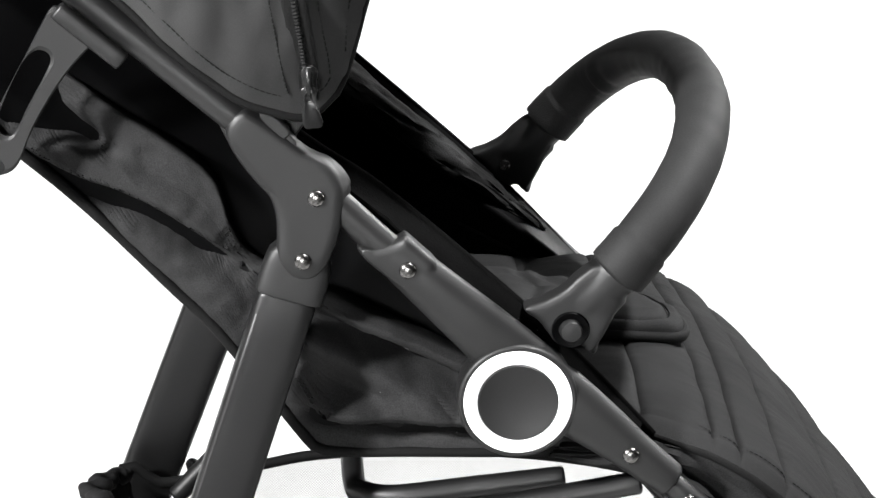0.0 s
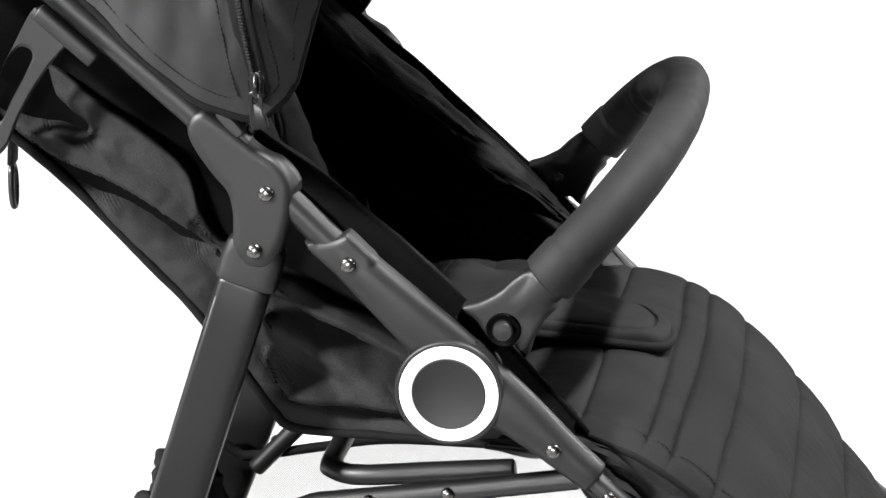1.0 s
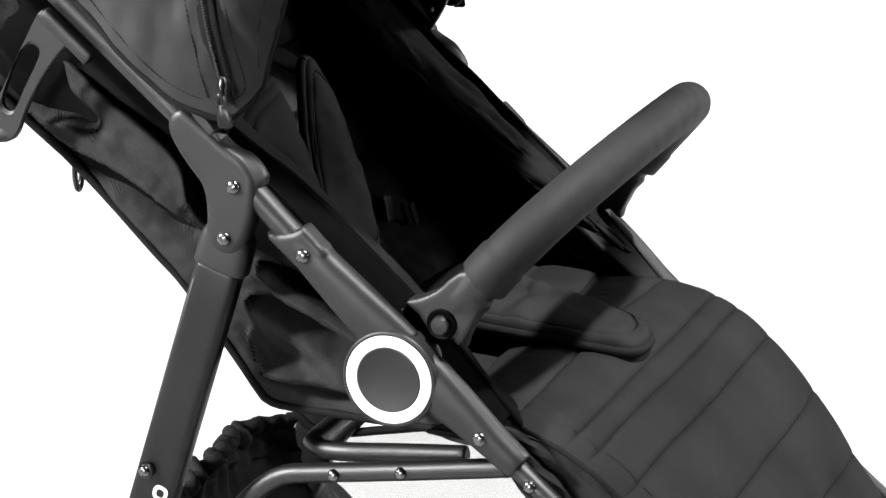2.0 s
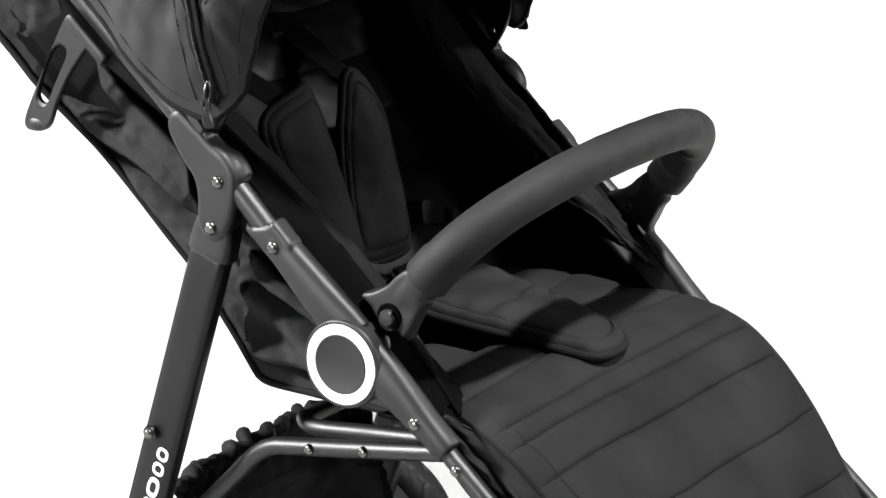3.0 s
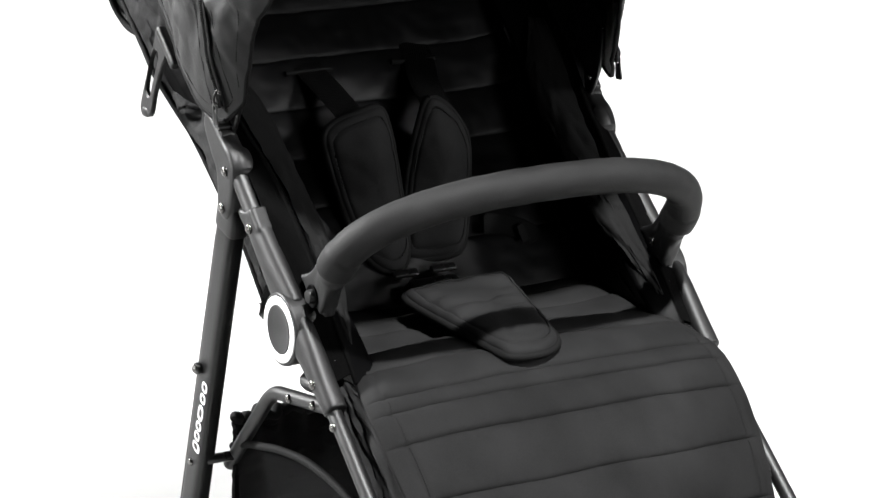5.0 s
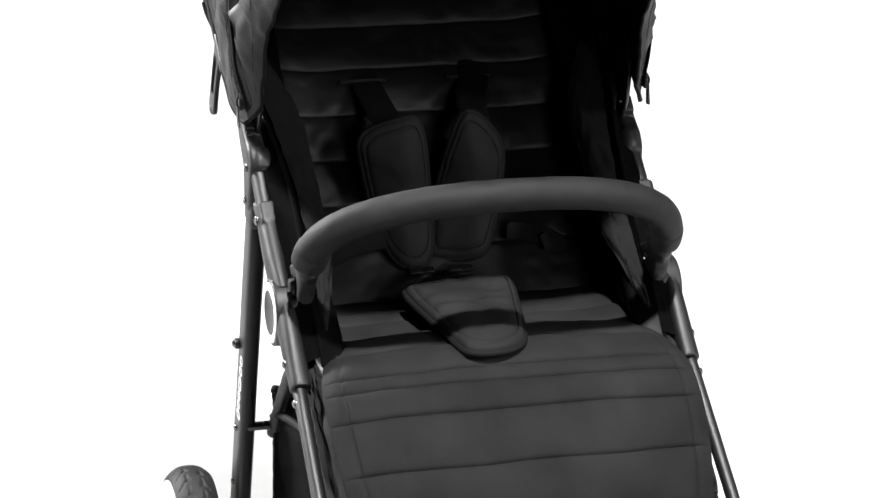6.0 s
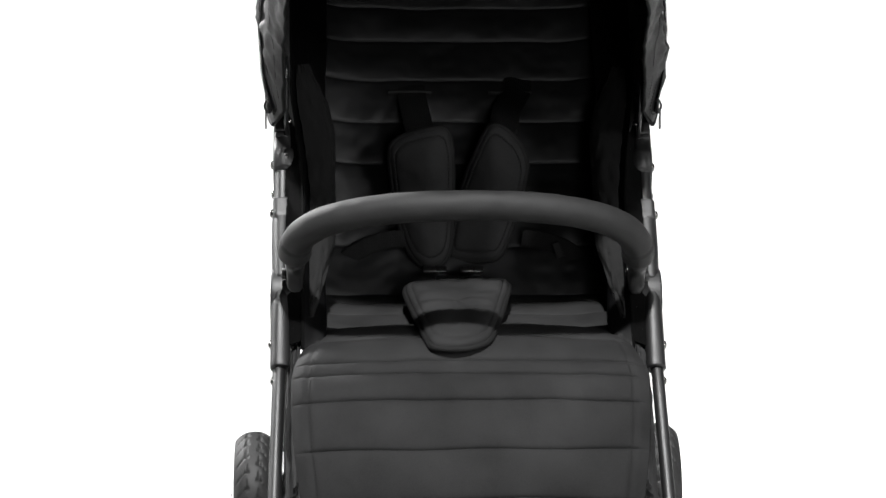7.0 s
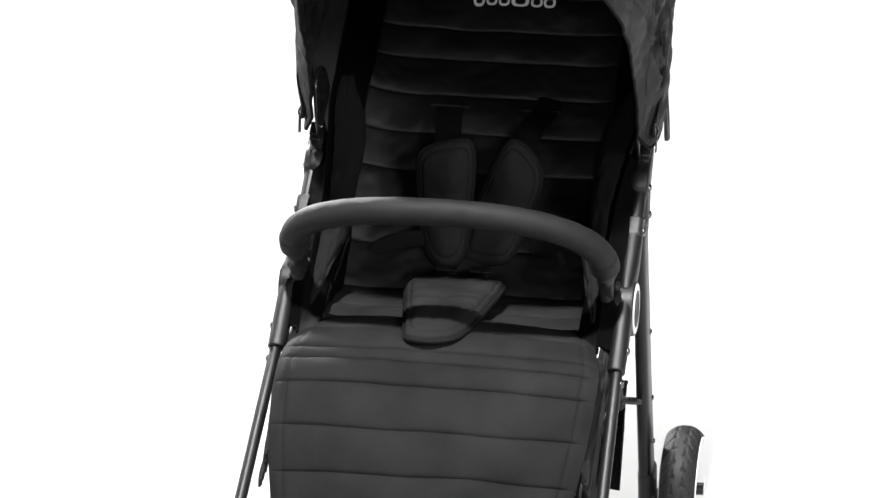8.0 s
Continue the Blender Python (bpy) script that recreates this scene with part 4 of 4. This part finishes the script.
# ---------------------------------------------------------------- harness
harness = group_part("harness", pram, "five-point harness with padded covers")
PADS = {-1: [(-0.086, 0.120), (-0.082, 0.140), (-0.056, 0.153), (-0.024, 0.158), (-0.014, 0.140), (-0.013, 0.085), (-0.018, 0.018), (-0.036, 0.002), (-0.058, 0.010), (-0.072, 0.037), (-0.081, 0.078)],
        1: [(0.036, 0.161), (0.058, 0.151), (0.076, 0.122), (0.071, 0.086), (0.047, 0.021), (0.027, 0.009), (-0.002, 0.007), (-0.018, 0.017), (-0.001, 0.083), (0.018, 0.130)]}
for s in SIDES:
    place = lambda a, b, h: np.array([-0.126 - 0.40 * b + 0.93 * h + 0.012 * bell(a, s * 0.04, 0.03), a, b + 0.37 * h])
    g, rim, st = cushion(PADS[s], place, 0.014, 80, 0.87, lambda a, b: 0.0019 * noise.noise(Vector((a * 25, b * 90, s))))
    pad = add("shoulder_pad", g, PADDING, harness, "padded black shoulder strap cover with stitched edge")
    add("edge_binding", sweep(rim, 0.0042, None, 8, cap=0), PIPING, pad)
    add("stitching", dashes(st, 0.0011, 0.0034, 0.0012), STITCH, pad)
    top = (s * 0.062, 0.200) if s < 0 else (0.072, 0.205)
    st = smooth_path([(-0.292, top[0], top[1] + 0.004), (-0.262, top[0] * 0.97, 0.186), (-0.225, s * 0.056, 0.170), (-0.185, s * 0.050, 0.150)], 14)
    add("shoulder_strap", sweep(st, 0.0012, 0.0175, 12, 4), WEBBING, harness, "black webbing strap")
    wb = smooth_path([(-0.122, s * 0.158, -0.006), (-0.125, s * 0.128, 0.018), (-0.124, s * 0.100, 0.031), (-0.122, s * 0.070, 0.036)], 16)
    add("waist_strap", sweep(wb, 0.011, 0.0012, 12, 4, (0.95, 0, 0.3)), WEBBING, harness, "black webbing waist strap")
    add("buckle_tongue", sweep(line((-0.100, s * 0.022 - 0.012 - 0.014, 0.003), (-0.100, s * 0.022 - 0.012 + 0.014, 0.003), 6), 0.0045, 0.0022, 16, 4, (0.5, 0, 0.85)), GLOSSY, harness, "black plastic buckle tongue")
add("strap_adjuster", sweep(line((-0.116, 0.110, 0.032), (-0.113, 0.117, 0.014), 5), 0.0050, 0.0016, 14, 4, (0.9, 0, 0.4)), STITCH, harness, "black plastic strap adjuster")
add("buckle", sweep(line((-0.090, -0.034, -0.010), (-0.090, 0.022, -0.010), 8), 0.008, 0.005, 20, 4, (0.5, 0, 0.85)), GLOSSY, harness, "black plastic harness buckle")
CROTCH = [(-0.031, -0.070), (-0.043, -0.061), (-0.049, -0.008), (-0.048, 0.044), (-0.037, 0.050), (0.013, 0.042), (0.060, 0.033), (0.104, 0.022), (0.122, 0.003),
          (0.126, -0.020), (0.121, -0.040), (0.106, -0.047), (0.05, -0.058), (-0.004, -0.068)]
place = lambda a, b, h: np.array([a + 0.1 * h, b, -0.0015 - 0.13 * (a + 0.035) + h])
g, rim, st = cushion(CROTCH, place, 0.021, 96, 0.88, lambda a, b: 0.0016 * math.sin(a * 260 + 14 * b + 3 * noise.noise(Vector((a * 30, b * 30, 2)))) * math.exp(-((a - 0.03) / 0.05) ** 2))
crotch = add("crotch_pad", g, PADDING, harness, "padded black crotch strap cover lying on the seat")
add("edge_binding", sweep(rim, 0.0040, None, 8, cap=0), PIPING, crotch)
add("stitching", dashes(st, 0.0011, 0.0034, 0.0012), STITCH, crotch)

# ---------------------------------------------------------------- canopy
CB = smooth_path([(-0.1150, 0.1795), (-0.1230, 0.1774), (-0.1308, 0.1790), (-0.1436, 0.1832), (-0.1596, 0.1895), (-0.1786, 0.2030), (-0.2005, 0.2210), (-0.2280, 0.2482), (-0.28, 0.292), (-0.36, 0.357), (-0.45, 0.425)], 60)
CT = smooth_path([(0.15, 0.480), (0.03, 0.54), (-0.10, 0.575), (-0.22, 0.585), (-0.32, 0.57), (-0.42, 0.53), (-0.50, 0.46)], 60)


# how far forward the front edge stands, over its height
EDGE = [[0, 0.012, 0.037, 0.07, 0.136, 0.2, 0.27, 0.335, 0.6, 1], [-0.117, -0.111, -0.1045, -0.0995, -0.0940, -0.0890, -0.0830, -0.0735, 0.002, 0.15]]


def canopy_fn(u, v):
    b = np.array([np.interp(u * 59, range(60), CB[:, k]) for k in (0, 1)])
    t = np.array([np.interp(u * 59, range(60), CT[:, k]) for k in (0, 1)])
    ph = math.pi * v
    g = abs(math.sin(ph)) ** 0.95
    w = 0.2405 - 0.016 * max(0.0, (u - 0.25) / 0.75) - 0.008 * (1 - g) ** 6
    c = -math.cos(ph)
    y = w * (1 if c > 0 else -1) * abs(c) ** 0.5
    x, z = b[0] + (t[0] - b[0]) * g ** (1.6 - 0.6 * u), b[1] + (t[1] - b[1]) * g
    x += (float(np.interp(g, *EDGE)) - (CB[0][0] + (CT[0][0] - CB[0][0]) * g ** 1.6)) * max(0.0, 1 - u / 0.3) ** 1.5
    curl = float(np.interp(g, [0, 0.06, 0.2, 0.45, 0.9], [0.35, 0.9, 1.0, 0.8, 0.0])) * max(0.0, 1 - u / 0.13) ** 1.6
    y -= 0.027 * curl * (1 if y > 0 else -1)
    k = min(1.0, 0.3 + 5 * u) * (fold(x * 1.6, y, z * 0.8, 0.008, 17) + 0.011 * (0.3 - abs(noise.noise(Vector((x * 34 + z * 20, y * 10, z * 16))))) + fold(x * 2 + z, y, z, 0.0055, 42)) * min(1.0, 4 * g + 0.1) + fold(x, y, z, 0.0005, 140)
    k += 0.0030 * math.sin(u * 105 + 2.2 * noise.noise(Vector((x * 9, y * 3, z * 13)))) * min(1.0, 12 * u) * max(0.0, 1 - u / 0.42) * min(1.0, 5 * g) * (0.55 + 0.9 * noise.noise(Vector((x * 11, y * 2, z * 11 + 4))))
    return x, y + k * (1 if y > 0 else -1), z


canopy = add("canopy", sheet(canopy_fn, 150, 170, 0.003), CANVAS, label="black nylon sun canopy with zipped side panels")
add("edge_binding", sweep([canopy_fn(0, v) for v in np.linspace(0, 1, 110)], 0.0022, None, 10), PIPING, canopy)
for v in (0, 1):
    add("edge_binding", sweep([canopy_fn(u, v) for u in np.linspace(0, 1, 60)], 0.0028, None, 10), PIPING, canopy)
GRID = np.array([canopy_fn(u, v) for u in np.linspace(0, 1, 160) for v in np.linspace(0, 0.2, 90)])


def on_canopy(x, z, off=0.0):
    d = (GRID[:, 0] - x) ** 2 + (GRID[:, 2] - z) ** 2
    k = np.argsort(d)[:4]
    w = 1 / (d[k] + 1e-8)
    return np.array([x, float((GRID[k, 1] * w).sum() / w.sum()) - off, z])


def canopy_line(pts, off, n=50):
    return np.array([on_canopy(x, z, off) for x, z in smooth_path(pts, n)])


def smooth_y(p, k=5):
    q = np.pad(p[:, 1], k, mode="edge")
    p[:, 1] = [q[i:i + 2 * k + 1].mean() for i in range(len(p))]
    return p


for s in SIDES:
    zl = smooth_y(canopy_line([(-0.1420, 0.33), (-0.1335, 0.275), (-0.1295, 0.248), (-0.1255, 0.222), (-0.1215, 0.1935)], 0.0022))
    zipper = add("zipper", sided(sweep(zl, 0.0070, 0.0009, 12, 4), s), PIPING, canopy, "black zip with a metal slider")
    add("zip_teeth", sided(dashes(zl - [0, 0.0012, 0], 0.0019, 0.0013, 0.0008), s), GLOSSY, zipper)
    e = zl[-1]
    add("zip_slider", sided(sweep(line(e - [0.0, 0.0030, -0.0165], e - [-0.0004, 0.0030, 0.002], 8), [0.0030, 0.0048, 0.0053, 0.0048, 0.0044, 0.0046, 0.0048, 0.0036], 0.0022, 16, 3), s), GUNMETAL, zipper, "dark metal zip slider")
    add("zip_bridge", sided(sweep(smooth_path([e - [0.0, 0.0048, -0.0145], e - [0.0, 0.0078, -0.007], e - [0.0, 0.0050, 0.001]], 8), 0.0016, 0.0013, 10, 3), s), GUNMETAL, zipper)
    add("zip_pull", sided(ring_plate([tuple(np.array([e[0], e[2]]) + q) for q in ((-0.0040, 0.0030), (0.0034, 0.0035), (0.0046, -0.0060), (0.0078, -0.0185), (0.0020, -0.0205), (-0.0030, -0.0195), (-0.0042, -0.0060))],
                                     [tuple(np.array([e[0], e[2]]) + q) for q in ((-0.0016, 0.0008), (0.0010, 0.0010), (0.0014, -0.0010), (0.0012, -0.0034), (-0.0004, -0.0042), (-0.0018, -0.0032), (-0.0020, -0.0010))],
                                     e[1] - 0.0072, e[1] - 0.0056, 40, 0.0004), s), GUNMETAL, zipper, "flat dark pull tab")
    for seam in ([(-0.1555, 0.33), (-0.1475, 0.275), (-0.1420, 0.240), (-0.1360, 0.204), (-0.133, 0.192)],
                 [(-0.1290, 0.33), (-0.1190, 0.275), (-0.1150, 0.240), (-0.1100, 0.212), (-0.109, 0.200)],
                 [(-0.109, 0.200), (-0.1130, 0.194), (-0.122, 0.190), (-0.134, 0.191), (-0.152, 0.197), (-0.176, 0.212), (-0.205, 0.240), (-0.24, 0.275), (-0.27, 0.302)],
                 [(-0.100, 0.215), (-0.0985, 0.24), (-0.090, 0.275), (-0.075, 0.33)]):
        add("stitching", sided(dashes(smooth_y(canopy_line(seam, 0.0017, 60)), 0.0005, 0.0026, 0.0011), s), STITCH, canopy, "row of black stitches")


# inner edge that ties the canopy to the seat side
def tie_fn(u, v):
    a = np.array(wall_fn(0.50 * u, 0.0))
    b = np.array(canopy_fn(1.0 - 0.75 * u, 0.02))
    p = a + (b - a) * v
    return p[0], p[1] + fold(p[0], 0, p[2], 0.003, 40) * math.sin(math.pi * v), p[2]


for s in SIDES:
    add("canopy_tie", sided(sheet(tie_fn, 30, 8, 0.0025), s), CANVAS, canopy, "black fabric joining the canopy to the seat side")

# unseen back panel, added against light from behind; closes the canopy down to the top of the backrest
def canopy_back_fn(u, v):
    a = np.array(canopy_fn(1.0, v))
    b = np.array([BACK_B[0] - 0.006, (2 * v - 1) * 0.176, BACK_B[1] - 0.004])
    p = a + (b - a) * u
    return p[0], p[1], p[2] + fold(p[0], p[1], p[2], 0.004, 20) * math.sin(math.pi * u)


add("unseen_back_panel", sheet(canopy_back_fn, 16, 40, 0.003), CANVAS, canopy, "unseen black fabric back of the canopy, added to keep rear light out")


# rear side flap of the canopy, hanging outside the push tubes
def flap_fn(u, v):
    a = math.pi * (0.08 + 0.92 * u)
    x = -0.372 - 0.040 * math.cos(a) - 0.02 * v
    z = 0.262 - 0.048 * math.sin(a) + 0.10 * v
    return x - 0.02, -0.209 + 0.03 * u + fold(x, v, z, 0.005, 22) + fold(x + z, v, z, 0.0018, 60), z


for s in SIDES:
    flap = add("canopy_flap", sided(sheet(flap_fn, 40, 24, 0.003), s), CANVAS, label="slack rear corner of the black canopy")
    add("edge_binding", sided(sweep([flap_fn(u, 0) for u in np.linspace(0, 1, 40)], 0.0042, None, 10), s), PIPING, flap)

# ---------------------------------------------------------------- leg rest pivot
for s in SIDES:
    piv = add("leg_rest_pivot", lathe([(0.0125, -0.020), (0.0125, -0.002), (0.0118, 0.0), (0.0112, 0.0012), (0.0005, 0.0016)], (0.1410, s * 0.1905, -0.0670), (0, s, 0), 32), GLOSSY,
              label="round black end cap of the leg rest tube")
    add("pivot_arm", sided(sweep(smooth_path(xz([(0.098, -0.0560), (0.115, -0.0635), (0.137, -0.0690)], -0.180), 8), 0.0095, 0.006, 16, 3), s), GLOSSY, piv)
    add("leg_rest_tube", sided(sweep(smooth_path([(0.1385, -0.172, -0.0690), (0.19, -0.170, -0.130), (0.25, -0.168, -0.207), (0.30, -0.160, -0.272)], 16), 0.006), s), TUBE, piv)



def gusset_fn(u, v):
    x = 0.030 + 0.195 * u
    top = float(np.interp(x, LEG[:, 0], LEG[:, 1])) - 0.006
    deep = float(np.interp(u, [0, 0.25, 0.36, 0.5, 0.7, 1.0], [0.003, 0.014, 0.034, 0.048, 0.050, 0.055]))
    return x - 0.010 * v, -0.192 - 0.013 * v + fold(x, v, 0, 0.006, 30), top - deep * v


for s in SIDES:
    gus = add("leg_rest_gusset", sided(sheet(gusset_fn, 40, 14, 0.003), s), FABRIC, label="black fabric skirt under the leg rest edge")
    add("knit_strap", sided(sweep(smooth_path([(0.118, -0.186, -0.052), (0.121, -0.188, -0.066), (0.126, -0.187, -0.082), (0.133, -0.182, -0.095)], 12), 0.0075, 0.0022, 12, 4), s), WEBBING, gus, "ribbed elastic strap")

# ---------------------------------------------------------------- basket
basket = group_part("basket", pram, "black mesh shopping basket under the seat")
RIMS = {-1: smooth_path([(-0.205, -0.190), (-0.174, -0.1780), (-0.1385, -0.1690), (-0.089, -0.1580), (-0.012, -0.1520), (0.06, -0.162), (0.13, -0.190), (0.19, -0.235)], 40),
        1: smooth_path([(-0.264, -0.198), (-0.250, -0.196), (-0.236, -0.209), (-0.205, -0.2050), (-0.165, -0.1960), (-0.110, -0.1865), (-0.016, -0.1850), (0.06, -0.190), (0.13, -0.205), (0.19, -0.235)], 40)}
BOT = smooth_path([(-0.215, -0.33), (-0.10, -0.345), (0.05, -0.345), (0.16, -0.330), (0.215, -0.270)], 40)


def panel_fn(u, v, s):
    a = [np.interp(u * 39, range(40), RIMS[s][:, k]) for k in (0, 1)]
    b = [np.interp(u * 39, range(40), BOT[:, k]) for k in (0, 1)]
    x, z = a[0] + (b[0] - a[0]) * v, a[1] + (b[1] - a[1]) * v
    return x, s * (0.182 - 0.020 * v + fold(x, 0, z, 0.004, 12)), z


for s in SIDES:
    add("mesh_side", sheet(lambda u, v: panel_fn(u, v, s), 40, 16, 0.0012), MESH, basket, "open black mesh side panel")
    add("edge_binding", sweep([panel_fn(u, 0, s) for u in np.linspace(0, 1, 40)], 0.0042, None, 10), PIPING, basket)


def tray_fn(u, v):
    b = [np.interp(u * 39, range(40), BOT[:, k]) for k in (0, 1)]
    return b[0], (2 * v - 1) * 0.162, b[1] + fold(b[0], v, 0, 0.004, 10)


# Binding black on floor and back stands in for shade inside the basket.
add("basket_floor", sheet(tray_fn, 40, 24, 0.004), PIPING, basket)


BACK_RIM = smooth_path([(-0.200, -0.182, -0.160), (-0.229, -0.120, -0.169), (-0.246, -0.060, -0.175), (-0.256, 0.0, -0.178),
                        (-0.266, 0.060, -0.184), (-0.277, 0.120, -0.192), (-0.275, 0.165, -0.198), (-0.258, 0.184, -0.201)], 120)


def rear_fn(u, v):
    a = [np.interp(v * 119, range(120), BACK_RIM[:, k]) for k in range(3)]
    rim_ = (1 - u) ** 6
    bow = 1 - (a[1] / 0.184) ** 2
    x0, z0 = -0.215 - 0.026 * bow, -0.340
    x = a[0] + (x0 - a[0]) * u ** 1.3 + 0.005 * math.sin(a[1] * 190) * rim_ + fold(a[1], u, 0, 0.007, 22) * (1 - u)
    return x, a[1], a[2] + (z0 - a[2]) * u + 0.008 * noise.noise(Vector((a[1] * 50, 0, 5))) * rim_


add("basket_back", sheet(rear_fn, 40, 110, 0.004), PIPING, basket, "gathered black fabric back of the basket")
gather = [np.array(rear_fn(0.0, v)) + [0.003 * math.sin(v * 90), 0, 0.002 * math.sin(v * 140)] for v in np.linspace(0, 1, 120)]
add("gathered_rim", sweep(gather, 0.0060 + 0.0016 * np.sin(np.linspace(0, 150, 120)), None, 10), FABRIC, basket, "elastic gathered rim")

# ---------------------------------------------------------------- wheels and handle
def tyre_geo(x, y, r, w, n=240, m=41):
    v, f = [], []
    for i in range(n):
        a = 2 * math.pi * i / n
        for j in range(m):
            c = -1 + 2 * j / (m - 1)
            rr = r - 0.0115 * abs(c) ** 2.5
            k = (i / n * 24 + (1.3 * max(0.0, abs(c) - 0.35)) + (0.5 if c > 0 else 0.0)) % 1.0
            if 0.16 < abs(c) < 0.86 and k < 0.14:
                rr -= 0.0016
            if 0.30 < abs(c) < 0.42 and k < 0.55:
                rr -= 0.0012
            v.append((x + rr * math.cos(a), y + c * w / 2, r + rr * math.sin(a)))
        v.append((x + r * 0.80 * math.cos(a), y + w / 2 * 0.97, r + r * 0.80 * math.sin(a)))
        v.append((x + r * 0.80 * math.cos(a), y - w / 2 * 0.97, r + r * 0.80 * math.sin(a)))
    k = m + 2
    for i in range(n):
        b = (i + 1) % n
        for j in range(m - 1):
            f.append((i * k + j, b * k + j, b * k + j + 1, i * k + j + 1))
        f.append((i * k + m - 1, b * k + m - 1, b * k + m, i * k + m))
        f.append((i * k + m, b * k + m, b * k + m + 1, i * k + m + 1))
        f.append((i * k + m + 1, b * k + m + 1, b * k, i * k))
    return np.array(v), f


def wheel(x, y, r, w, name):
    ax = group_part(name, pram, "wheel with a treaded rubber tyre")
    part("tyre", stand(tyre_geo(x, y, r, w)), RUBBER, ax, "black rubber tyre with moulded tread")
    c = (x, y, r)
    part("rim", stand(lathe([(0.012, -w * 0.40), (r * 0.55, -w * 0.44), (r * 0.83, -w * 0.53), (r * 0.83, w * 0.53), (r * 0.55, w * 0.44), (0.012, w * 0.40)], c, (0, 1, 0), 56)), RIM, ax, "pale plastic wheel rim")
    part("axle", stand(lathe([(0.009, -w * 0.62), (0.009, w * 0.62)], c, (0, 1, 0), 20)), GLOSSY, ax)
    return ax


for s in SIDES:
    wheel(-0.302, s * 0.2610, 0.088, 0.049, "rear_wheel")
    blk = add("axle_block", sided(sweep(line((-0.2620 if s < 0 else -0.286, -0.2135, -0.328), (-0.290 if s < 0 else -0.304, -0.2135, -0.392), 6), 0.0225, 0.0125, 24, 3), s), PLASTIC, label="satin black plastic axle block")
    add("axle_arm", sided(sweep(line((-0.294, -0.205, -0.376), (-0.302, -0.246, -0.376), 5), 0.010), s), PLASTIC, blk)
    wheel(0.515, s * 0.212, 0.072, 0.036, "front_wheel")
    add("wheel_fork", sided(join(sweep(smooth_path(xz([(0.488, -0.392), (0.510, -0.393), (0.515, -0.391)], -0.240), 6), 0.010, 0.005, 16, 3),
                                 sweep(line((0.486, -0.2200, -0.388), (0.492, -0.240, -0.391), 5), 0.0095)), s), PLASTIC, label="black plastic front wheel fork")

hp = [(-0.40, -0.2135, 0.3775), (-0.50, -0.2135, 0.462), (-0.555, -0.2, 0.507), (-0.577, -0.16, 0.526)]
hp = smooth_path(hp + [(-0.582, 0.0, 0.53)] + [(x, -y, z) for x, y, z in reversed(hp)], 80)
add("push_handle", sweep(hp, 0.0120), FOAM, label="black foam-covered push handle")
